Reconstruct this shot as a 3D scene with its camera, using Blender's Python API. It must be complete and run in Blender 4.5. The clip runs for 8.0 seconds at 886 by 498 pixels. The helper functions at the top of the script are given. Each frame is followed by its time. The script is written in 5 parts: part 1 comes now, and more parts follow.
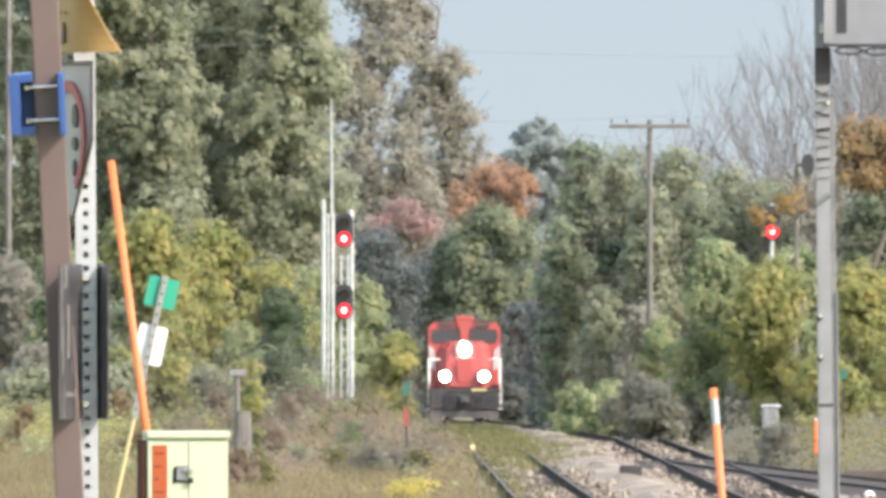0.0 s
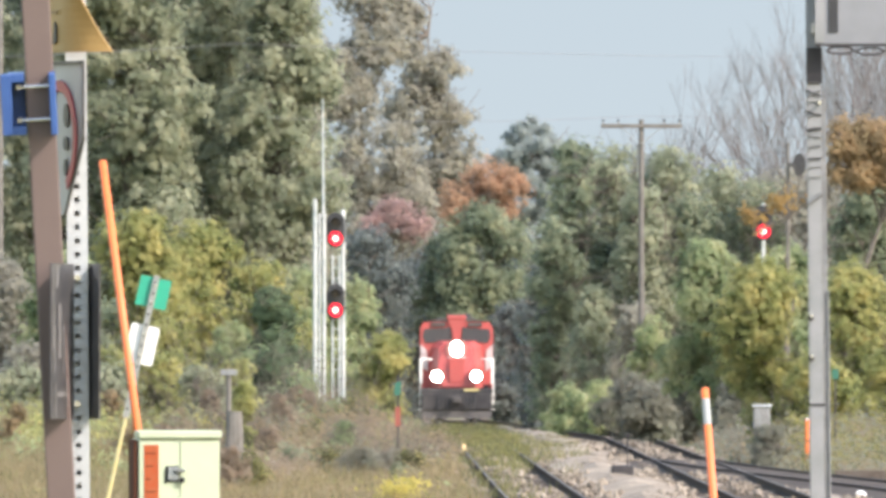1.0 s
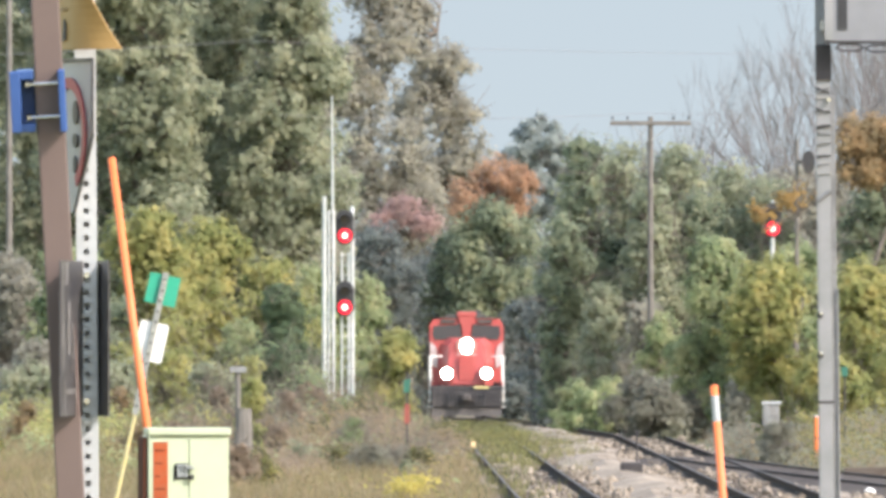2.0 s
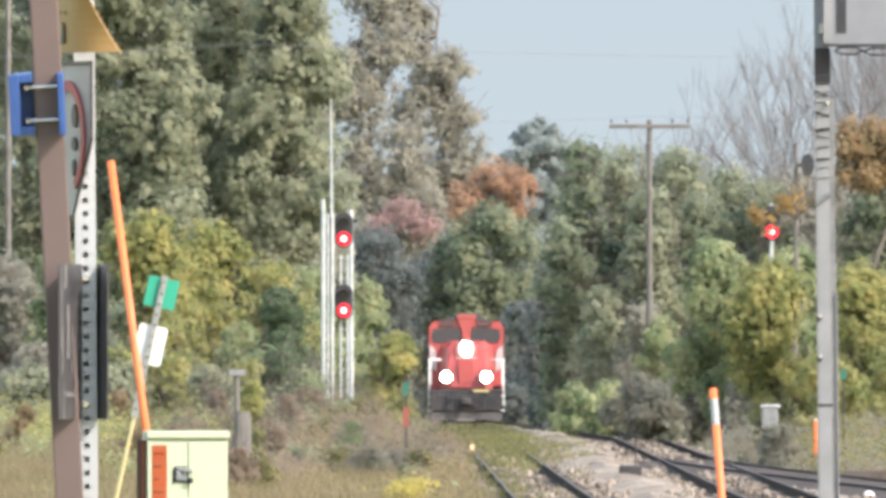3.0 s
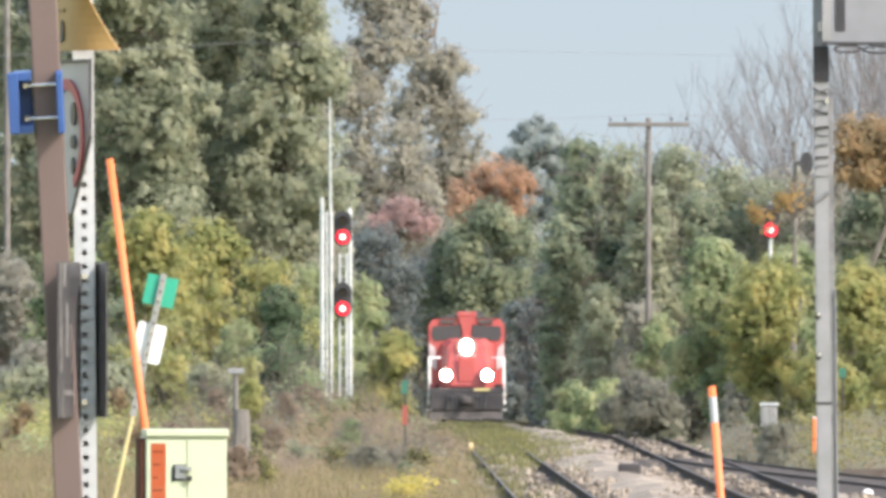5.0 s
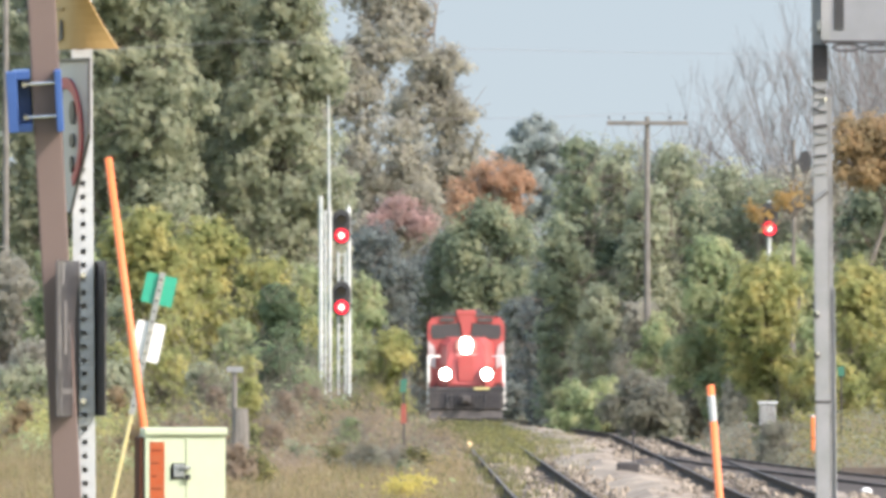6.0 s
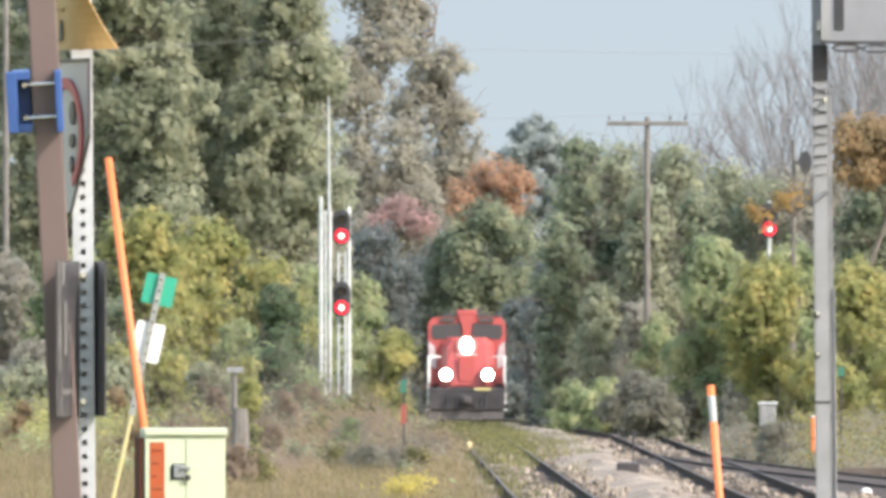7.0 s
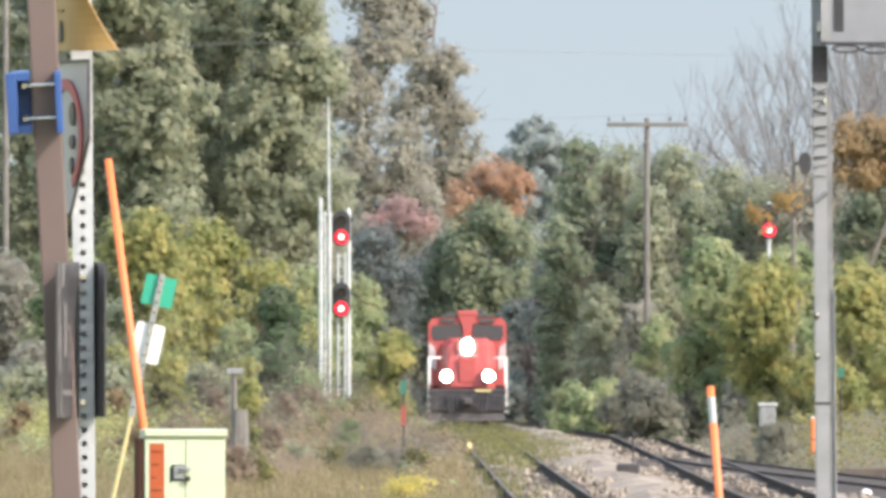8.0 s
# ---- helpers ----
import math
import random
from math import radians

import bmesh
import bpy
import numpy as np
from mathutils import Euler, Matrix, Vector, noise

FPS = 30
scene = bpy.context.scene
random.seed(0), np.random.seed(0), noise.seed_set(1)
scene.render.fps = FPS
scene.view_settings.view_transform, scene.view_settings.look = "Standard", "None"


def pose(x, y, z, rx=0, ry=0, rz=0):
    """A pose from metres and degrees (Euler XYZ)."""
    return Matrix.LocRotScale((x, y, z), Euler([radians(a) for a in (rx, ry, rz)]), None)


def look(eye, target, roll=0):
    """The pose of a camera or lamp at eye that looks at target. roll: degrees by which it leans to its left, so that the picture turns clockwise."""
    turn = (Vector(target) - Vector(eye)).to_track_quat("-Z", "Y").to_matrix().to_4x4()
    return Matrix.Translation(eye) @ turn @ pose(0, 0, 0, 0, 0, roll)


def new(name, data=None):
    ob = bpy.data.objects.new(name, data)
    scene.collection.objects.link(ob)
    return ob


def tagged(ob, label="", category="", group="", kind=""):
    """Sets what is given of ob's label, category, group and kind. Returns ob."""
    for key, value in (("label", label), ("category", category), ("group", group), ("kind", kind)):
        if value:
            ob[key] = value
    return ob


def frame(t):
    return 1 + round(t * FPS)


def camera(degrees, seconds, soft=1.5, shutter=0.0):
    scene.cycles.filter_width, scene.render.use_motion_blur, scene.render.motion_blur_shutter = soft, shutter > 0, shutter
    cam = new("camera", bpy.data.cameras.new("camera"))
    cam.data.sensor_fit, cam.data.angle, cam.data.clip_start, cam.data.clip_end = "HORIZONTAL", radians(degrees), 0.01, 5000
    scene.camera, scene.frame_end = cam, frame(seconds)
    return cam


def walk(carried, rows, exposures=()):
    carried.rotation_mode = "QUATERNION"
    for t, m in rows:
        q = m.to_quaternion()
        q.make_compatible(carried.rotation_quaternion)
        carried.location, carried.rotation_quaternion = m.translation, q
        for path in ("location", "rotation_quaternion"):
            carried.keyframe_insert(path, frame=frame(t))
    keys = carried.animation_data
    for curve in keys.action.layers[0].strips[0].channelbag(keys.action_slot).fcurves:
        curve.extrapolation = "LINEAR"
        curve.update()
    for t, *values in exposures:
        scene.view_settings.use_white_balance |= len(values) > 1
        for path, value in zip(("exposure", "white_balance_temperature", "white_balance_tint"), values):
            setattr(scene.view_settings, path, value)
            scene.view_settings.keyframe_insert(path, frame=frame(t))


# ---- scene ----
cam = camera(2.2, 8.0, soft=3.75)

EYE = (0.0, 0.0, 2.7)
# seconds, yaw and pitch in thousandths of a degree: a telephoto camera on a tripod, nudged by hand
TURNS = [(0.0, 7.3, 6.7), (0.2, 3.8, 6.0), (0.5, 10.0, 6.1), (0.7, 8.0, 5.5), (0.8, 9.4, -1.5), (0.9, 15.0, 6.0), (1.0, -13.9, 6.1), (1.1, -7.4, 1.5),
         (1.2, 9.4, 6.0), (1.3, 10.8, -5.5), (1.4, 4.0, 0.5), (1.5, 2.2, -2.7), (1.6, 9.4, 4.0), (1.7, 9.8, -1.0), (2.8, -3.0, 4.5), (2.9, -4.8, 8.0),
         (3.0, 6.5, 6.9), (3.2, 4.5, 5.5), (3.5, 6.5, 3.4), (4.0, 4.9, 2.9), (4.5, 4.6, 3.4), (6.0, 0.6, -1.2), (6.5, -0.2, 2.4), (7.0, 0.6, -0.3),
         (7.5, 0.4, 1.8), (8.0, 0.1, 2.3)]
walk(cam, [(t, pose(*EYE, 90 + 0.2652 + p / 1000, 0, a / 1000)) for t, a, p in TURNS])

# ---- sky and sun ----
SUN_ELEVATION, SUN_SIDE = 40.0, 53.0      # degrees; the sun stands behind the camera, to its right
world = bpy.data.worlds.new("sky")
scene.world = world
world.use_nodes = True
wn = world.node_tree.nodes
sky = wn.new("ShaderNodeTexSky")
sky.sky_type, sky.sun_disc = "NISHITA", False
sky.sun_elevation, sky.sun_rotation = radians(SUN_ELEVATION), radians(180 - SUN_SIDE)
sky.dust_density, sky.air_density = 1.8, 1.6
wn["Background"].inputs["Strength"].default_value = 0.15
world.node_tree.links.new(sky.outputs["Color"], wn["Background"].inputs["Color"])
sun = new("sun", bpy.data.lights.new("sun", "SUN"))
sun.data.energy, sun.data.angle, sun.data.color = 2.1, radians(0.5), (1.0, 0.925, 0.88)
to_sun = Vector((math.sin(radians(SUN_SIDE)) * math.cos(radians(SUN_ELEVATION)),
                 -math.cos(radians(SUN_SIDE)) * math.cos(radians(SUN_ELEVATION)), math.sin(radians(SUN_ELEVATION))))
sun.matrix_world = look(to_sun * 50, (0, 0, 0))
scene.view_settings.exposure = 1.68
scene.view_settings.use_white_balance = True
scene.view_settings.white_balance_tint = 14


# ---- materials ----
def material(name, colour, rough=0.7, metal=0.0, other=None, scale=8.0, amount=0.5, bump=0.2, fine=60.0):
    """A surface whose colour drifts to a second one in patches, with fine grain and relief."""
    m = bpy.data.materials.new(name)
    m.use_nodes = True
    n, l = m.node_tree.nodes, m.node_tree.links
    b = n["Principled BSDF"]
    b.inputs["Roughness"].default_value, b.inputs["Metallic"].default_value = rough, metal
    b.inputs["Specular IOR Level"].default_value = 0.05 if rough > 0.85 else 0.4
    other = other or tuple(c * 0.72 for c in colour)
    co = n.new("ShaderNodeTexCoord")
    big, small = n.new("ShaderNodeTexNoise"), n.new("ShaderNodeTexNoise")
    big.inputs["Scale"].default_value, small.inputs["Scale"].default_value = scale, fine
    big.inputs["Detail"].default_value, small.inputs["Detail"].default_value = 5, 3
    l.new(co.outputs["Object"], big.inputs["Vector"])
    l.new(co.outputs["Object"], small.inputs["Vector"])
    add = n.new("ShaderNodeMath")
    add.operation = "MULTIPLY_ADD"
    add.inputs[1].default_value = 0.35
    l.new(small.outputs["Fac"], add.inputs[0])
    l.new(big.outputs["Fac"], add.inputs[2])
    ramp = n.new("ShaderNodeMapRange")
    ramp.inputs["From Min"].default_value, ramp.inputs["From Max"].default_value = 0.5, 0.85
    ramp.inputs["To Max"].default_value = amount
    l.new(add.outputs[0], ramp.inputs["Value"])
    mix = n.new("ShaderNodeMix")
    mix.data_type = "RGBA"
    mix.inputs["A"].default_value, mix.inputs["B"].default_value = (*colour, 1), (*other, 1)
    l.new(ramp.outputs["Result"], mix.inputs["Factor"])
    l.new(mix.outputs["Result"], b.inputs["Base Color"])
    if bump:
        bp = n.new("ShaderNodeBump")
        bp.inputs["Strength"].default_value, bp.inputs["Distance"].default_value = bump, 0.01
        l.new(small.outputs["Fac"], bp.inputs["Height"])
        l.new(bp.outputs["Normal"], b.inputs["Normal"])
    return m


def leaves_material(name, tones, clump=1.3, shine=0.05, lift=1.5, chroma=0.8):
    """Leaves: one of several tones a leaf, drifting in clumps, letting light through."""
    m = bpy.data.materials.new(name)
    m.use_nodes = True
    n, l = m.node_tree.nodes, m.node_tree.links
    out, b = n["Material Output"], n["Principled BSDF"]
    b.inputs["Roughness"].default_value = 0.5
    b.inputs["Specular IOR Level"].default_value = shine
    geo, co, noise_node = n.new("ShaderNodeNewGeometry"), n.new("ShaderNodeTexCoord"), n.new("ShaderNodeTexNoise")
    noise_node.inputs["Scale"].default_value, noise_node.inputs["Detail"].default_value = clump, 3
    l.new(co.outputs["Object"], noise_node.inputs["Vector"])
    stretch = n.new("ShaderNodeMapRange")
    stretch.inputs["From Min"].default_value, stretch.inputs["From Max"].default_value = 0.3, 0.7
    l.new(noise_node.outputs["Fac"], stretch.inputs["Value"])
    blend = n.new("ShaderNodeMix")
    blend.inputs["Factor"].default_value = 0.94
    l.new(geo.outputs["Random Per Island"], blend.inputs["A"])
    l.new(stretch.outputs["Result"], blend.inputs["B"])
    ramp = n.new("ShaderNodeValToRGB")
    while len(ramp.color_ramp.elements) < len(tones):
        ramp.color_ramp.elements.new(0.5)
    for i, (e, c) in enumerate(zip(ramp.color_ramp.elements, tones)):
        e.position = 0.12 + 0.76 * i / (len(tones) - 1)
        mid = [sum(t[k] for t in tones) / len(tones) for k in range(3)]
        c = [a + (v - a) * 0.72 for v, a in zip(c, mid)]
        # chroma greys and lift pales many tones, putting distance haze into the colour
        grey = sum(c) / 3
        e.color = (*((grey + (v - grey) * chroma) * lift * w for v, w in zip(c, (1.01, 1.0, 1.11))), 1)
    l.new(blend.outputs["Result"], ramp.inputs["Fac"])
    l.new(ramp.outputs["Color"], b.inputs["Base Color"])
    tr, ms = n.new("ShaderNodeBsdfTranslucent"), n.new("ShaderNodeMixShader")
    ms.inputs["Fac"].default_value = 0.62
    l.new(ramp.outputs["Color"], tr.inputs["Color"])
    l.new(b.outputs[0], ms.inputs[1])
    l.new(tr.outputs[0], ms.inputs[2])
    # leaves are partly see-through to soften their outlines and lighten the crown's shade
    gap, spray = n.new("ShaderNodeBsdfTransparent"), n.new("ShaderNodeMixShader")
    spray.inputs["Fac"].default_value = 0.34
    l.new(ms.outputs[0], spray.inputs[1])
    l.new(gap.outputs[0], spray.inputs[2])
    l.new(spray.outputs[0], out.inputs["Surface"])
    return m


def stones_material(name, dark, pale):
    """Broken stone, each piece of a tone of its own."""
    m = bpy.data.materials.new(name)
    m.use_nodes = True
    n, l = m.node_tree.nodes, m.node_tree.links
    geo, mix = n.new("ShaderNodeNewGeometry"), n.new("ShaderNodeMix")
    mix.data_type = "RGBA"
    mix.inputs["A"].default_value, mix.inputs["B"].default_value = (*dark, 1), (*pale, 1)
    l.new(geo.outputs["Random Per Island"], mix.inputs["Factor"])
    l.new(mix.outputs["Result"], n["Principled BSDF"].inputs["Base Color"])
    n["Principled BSDF"].inputs["Roughness"].default_value = 0.95
    n["Principled BSDF"].inputs["Specular IOR Level"].default_value = 0.1
    return m


def glow(name, colour, strength, body=1.0):
    m = bpy.data.materials.new(name)
    m.use_nodes = True
    b = m.node_tree.nodes["Principled BSDF"]
    b.inputs["Base Color"].default_value = (*(c * body for c in colour), 1)
    b.inputs["Emission Color"].default_value, b.inputs["Emission Strength"].default_value = (*colour, 1), strength
    return m


M = dict(
    soil=material("dry_soil", (0.160, 0.136, 0.080), 0.95, other=(0.104, 0.120, 0.048), scale=0.25, amount=1.0, bump=0.5, fine=6),
    ballast=material("pale_gravel", (0.302, 0.256, 0.198), 1.0, other=(0.137, 0.108, 0.083), scale=0.55, amount=1.0, bump=1.0, fine=14),
    rail=material("rusty_rail", (0.048, 0.036, 0.030), 0.9, 0.0, other=(0.029, 0.021, 0.018), scale=3, bump=0.2),
    railhead=material("polished_rail", (0.080, 0.066, 0.056), 0.7, 0.3, scale=4, bump=0.05),
    cinder=material("dark_cinders", (0.046, 0.038, 0.034), 0.95, other=(0.088, 0.072, 0.060), scale=0.8, amount=1.0, bump=0.8, fine=14),
    amber=material("cream_rail_glint", (0.88, 0.70, 0.42), 0.3, other=(0.85, 0.50, 0.20), scale=14, amount=0.7, bump=0.0),
    stripe=material("pinkish_white_stripe", (0.44, 0.37, 0.36), 0.5, other=(0.36, 0.27, 0.26), scale=3, amount=0.8, bump=0.0),
    tie=material("weathered_tie", (0.080, 0.064, 0.052), 0.9, other=(0.128, 0.112, 0.096), scale=3),
    galvanised=material("galvanised_steel", (0.400, 0.416, 0.416), 0.5, 0.2, other=(0.336, 0.352, 0.352), scale=30, amount=0.6, bump=0.1, fine=300),
    mastgrey=material("grey_painted_steel", (0.222, 0.222, 0.222), 0.55, 0.1, other=(0.169, 0.176, 0.169), scale=7, amount=0.8, bump=0.1, fine=90),
    silver=material("aluminium_paint", (0.458, 0.458, 0.447), 0.5, 0.1, other=(0.270, 0.312, 0.302), scale=2.5, amount=0.9, bump=0.1),
    brown=material("brown_paint", (0.121, 0.087, 0.075), 0.6, other=(0.105, 0.074, 0.064), scale=9, amount=0.6, bump=0.02, fine=180),
    blue=material("blue_paint", (0.032, 0.080, 0.224), 0.45, other=(0.024, 0.060, 0.184), scale=20, amount=0.6, bump=0.05, fine=300),
    bolt=material("zinc_bolt", (0.600, 0.600, 0.576), 0.25, 0.9, scale=60, bump=0.0),
    signwhite=material("white_sign_sheeting", (0.350, 0.334, 0.319), 0.5, other=(0.289, 0.274, 0.266), scale=12, amount=0.6, bump=0.05, fine=200),
    signpale=material("pale_sign_sheeting", (0.180, 0.186, 0.195), 0.5, other=(0.150, 0.156, 0.162), scale=9, amount=0.7, bump=0.05, fine=200),
    signred=material("red_sign_print", (0.336, 0.036, 0.048), 0.5, other=(0.272, 0.032, 0.040), scale=20, bump=0.0),
    black=material("black_paint", (0.022, 0.022, 0.024), 0.5, other=(0.040, 0.040, 0.040), scale=10, bump=0.05),
    signyellow=material("yellow_sign_sheeting", (0.34, 0.205, 0.066), 0.55, other=(0.368, 0.232, 0.080), scale=14, amount=0.8, bump=0.05, fine=200),
    fadedtext=material("faded_sign_print", (0.20, 0.125, 0.055), 0.6, other=(0.27, 0.165, 0.06), scale=30, amount=0.9, bump=0.0),
    signdark=material("shade_dark_sign_metal", (0.052, 0.050, 0.053), 0.4, 0.3, other=(0.104, 0.096, 0.092), scale=18, amount=0.8, bump=0.1),
    signscratch=material("scratch_and_sheen_metal", (0.208, 0.196, 0.188), 0.45, 0.3, other=(0.128, 0.120, 0.112), scale=40, amount=0.9, bump=0.1),
    darksteel=material("shade_and_wear_steel", (0.136, 0.140, 0.138), 0.6, 0.2, other=(0.216, 0.216, 0.212), scale=9, amount=0.8, bump=0.1, fine=80),
    orange=material("orange_plastic", (0.640, 0.160, 0.044), 0.5, other=(0.560, 0.128, 0.036), scale=6, amount=0.7, bump=0.05),
    reflector=material("silver_reflective_band", (0.336, 0.352, 0.352), 0.4, other=(0.272, 0.288, 0.288), scale=30, bump=0.0),
    cabinet=material("pale_green_enamel", (0.377, 0.414, 0.285), 0.5, other=(0.331, 0.368, 0.253), scale=5, amount=0.8, bump=0.05, fine=80),
    cabinetside=material("brown_shade_and_print", (0.072, 0.028, 0.018), 0.92, other=(0.088, 0.048, 0.032), scale=6),
    label=material("orange_label", (0.576, 0.115, 0.032), 0.5, other=(0.504, 0.144, 0.058), scale=25, amount=0.8, bump=0.0),
    steel=material("dull_steel", (0.320, 0.320, 0.304), 0.4, 0.6, scale=25, bump=0.1),
    green=material("green_target_enamel", (0.020, 0.288, 0.176), 0.45, other=(0.024, 0.240, 0.160), scale=14, amount=0.8, bump=0.05),
    dullgreen=material("dull_green_target", (0.024, 0.120, 0.080), 0.6, other=(0.024, 0.088, 0.064), scale=8, bump=0.0),
    dullred=material("dull_red_target", (0.240, 0.060, 0.044), 0.6, other=(0.192, 0.056, 0.040), scale=8, bump=0.0),
    white=material("white_enamel", (0.66, 0.65, 0.62), 0.45, other=(0.56, 0.55, 0.52), scale=14, amount=0.6, bump=0.05),
    yellow=material("faded_yellow_paint", (0.464, 0.384, 0.152), 0.55, other=(0.400, 0.360, 0.216), scale=8, amount=0.8, bump=0.05),
    # red is less saturated, with some distance haze put into the colour
    red=material("red_loco_paint", (0.360, 0.063, 0.058), 0.4, other=(0.302, 0.068, 0.061), scale=1.5, amount=0.8, bump=0.03, fine=20),
    lococrank=material("dark_underframe", (0.019, 0.018, 0.020), 0.75, other=(0.048, 0.043, 0.042), scale=2, amount=0.8, bump=0.2),
    plow=material("scuffed_plow_steel", (0.050, 0.046, 0.043), 0.7, 0.2, other=(0.084, 0.074, 0.069), scale=3, amount=0.9, bump=0.2),
    wood=material("weathered_pole_wood", (0.108, 0.101, 0.090), 0.9, other=(0.166, 0.155, 0.140), scale=2, amount=0.9, bump=0.4, fine=30),
    bark=material("tree_bark", (0.090, 0.075, 0.060), 0.9, other=(0.162, 0.144, 0.126), scale=1.5, amount=0.9, bump=0.5, fine=12),
    twig=material("bare_twigs", (0.109, 0.099, 0.096), 0.9, other=(0.160, 0.150, 0.147), scale=1.0, amount=0.9, bump=0.2),
    wire=material("dark_wire", (0.160, 0.160, 0.168), 0.6, scale=2, bump=0.0),
    redlens=glow("red_signal_lens", (1.0, 0.008, 0.03), 0.5),
    redbulb=glow("red_signal_centre", (1.0, 0.50, 0.40), 1.8),
    lampbloom=glow("lamp_bloom", (1.0, 0.50, 0.40), 0.30, 0.04),
    headlight=glow("headlight_bulb", (1.0, 0.95, 0.88), 22.0),
)
M["stones"] = stones_material("broken_stone", (0.11, 0.09, 0.07), (0.27, 0.228, 0.178))
glass = bpy.data.materials.new("dark_cab_glass")
glass.use_nodes = True
glass.node_tree.nodes["Principled BSDF"].inputs["Base Color"].default_value = (0.05, 0.05, 0.055, 1)
glass.node_tree.nodes["Principled BSDF"].inputs["Roughness"].default_value = 0.12
glass.node_tree.nodes["Principled BSDF"].inputs["Specular IOR Level"].default_value = 0.5
M["glass"] = glass
LEAF = dict(
    olive=leaves_material("olive_leaves", [(0.056, 0.070, 0.036), (0.102, 0.119, 0.060), (0.150, 0.160, 0.088), (0.208, 0.206, 0.108)], lift=2.3, chroma=0.80),
    greygreen=leaves_material("grey_green_leaves", [(0.085, 0.085, 0.058), (0.14, 0.135, 0.095), (0.19, 0.182, 0.125), (0.25, 0.235, 0.15)], lift=1.85, chroma=0.85),
    yellowgreen=leaves_material("yellow_green_leaves", [(0.075, 0.105, 0.022), (0.15, 0.175, 0.03), (0.25, 0.24, 0.045), (0.37, 0.31, 0.055)], lift=1.6, chroma=0.72),
    green=leaves_material("green_leaves", [(0.045, 0.075, 0.022), (0.085, 0.125, 0.035), (0.145, 0.165, 0.05), (0.22, 0.215, 0.07)], lift=2.5, chroma=0.66),
    dark=leaves_material("dark_green_leaves", [(0.030, 0.044, 0.024), (0.055, 0.072, 0.036), (0.085, 0.10, 0.048), (0.15, 0.15, 0.065)], lift=3.2, chroma=0.74),
    deep=leaves_material("deep_green_leaves", [(0.030, 0.050, 0.022), (0.050, 0.075, 0.032), (0.075, 0.100, 0.045)], lift=2.3, chroma=0.8),
    orange=leaves_material("orange_leaves", [(0.13, 0.08, 0.035), (0.20, 0.115, 0.05), (0.27, 0.145, 0.06), (0.31, 0.19, 0.08)], lift=2.0, chroma=0.72),
    pink=leaves_material("dull_pink_leaves", [(0.17, 0.115, 0.085), (0.25, 0.155, 0.115), (0.31, 0.19, 0.14)], lift=1.75, chroma=0.72),
    ochre=leaves_material("ochre_leaves", [(0.12, 0.10, 0.045), (0.17, 0.125, 0.055), (0.23, 0.15, 0.06), (0.25, 0.185, 0.08)], lift=1.85, chroma=0.85),
    gold=leaves_material("golden_leaves", [(0.16, 0.10, 0.03), (0.28, 0.17, 0.03), (0.40, 0.26, 0.05)]),
    flower=leaves_material("yellow_flowers", [(0.20, 0.19, 0.03), (0.38, 0.31, 0.03), (0.50, 0.40, 0.05)]),
    # near-black tones put the shade of the wood's gaps into leaf colour
    shadegap=leaves_material("shaded_gap_leaves", [(0.030, 0.036, 0.030), (0.040, 0.047, 0.038), (0.052, 0.059, 0.046)], lift=4.1),
    # haze of distance is put into these pale blue-green tones
    far=leaves_material("far_hazed_leaves", [(0.075, 0.095, 0.075), (0.12, 0.145, 0.115), (0.17, 0.19, 0.15)], lift=2.3, chroma=0.7),
    dry=leaves_material("dry_grass", [(0.20, 0.145, 0.085), (0.30, 0.23, 0.135), (0.17, 0.15, 0.07), (0.36, 0.30, 0.20)], clump=0.35, lift=1.05, chroma=1.1),
    weed=leaves_material("green_weeds", [(0.10, 0.12, 0.035), (0.18, 0.185, 0.06), (0.28, 0.25, 0.09), (0.34, 0.30, 0.11)], clump=0.2, lift=0.92, chroma=0.95),
    thicket=leaves_material("grey_brown_twigs", [(0.108, 0.108, 0.076), (0.145, 0.145, 0.100), (0.172, 0.170, 0.115), (0.165, 0.175, 0.100)], clump=0.7, lift=1.5, chroma=0.9),
    scrub=leaves_material("brown_scrub", [(0.115, 0.095, 0.062), (0.165, 0.132, 0.092), (0.21, 0.165, 0.12), (0.15, 0.145, 0.08)], clump=0.5, lift=1.5, chroma=1.1),
)


def sky_backdrop_material():
    """Pale hazy blue, a little paler towards the horizon."""
    m = bpy.data.materials.new("hazy_sky")
    m.use_nodes = True
    n, l = m.node_tree.nodes, m.node_tree.links
    n.remove(n["Principled BSDF"])
    co, sep, ramp, em = n.new("ShaderNodeTexCoord"), n.new("ShaderNodeSeparateXYZ"), n.new("ShaderNodeValToRGB"), n.new("ShaderNodeEmission")
    l.new(co.outputs["Generated"], sep.inputs[0])
    l.new(sep.outputs["Z"], ramp.inputs["Fac"])
    l.new(ramp.outputs["Color"], em.inputs["Color"])
    l.new(em.outputs[0], n["Material Output"].inputs["Surface"])
    ramp.color_ramp.elements[0].color, ramp.color_ramp.elements[1].color = (0.60, 0.705, 0.74, 1), (0.51, 0.64, 0.745, 1)
    em.inputs["Strength"].default_value = 0.318
    return m


M["sky"] = sky_backdrop_material()


# ---- building helpers ----
def thing(name, m, label, category, group=""):
    ob = new(name)
    ob.empty_display_size = 0.1
    ob.matrix_basis = m
    return tagged(ob, label, category, group)


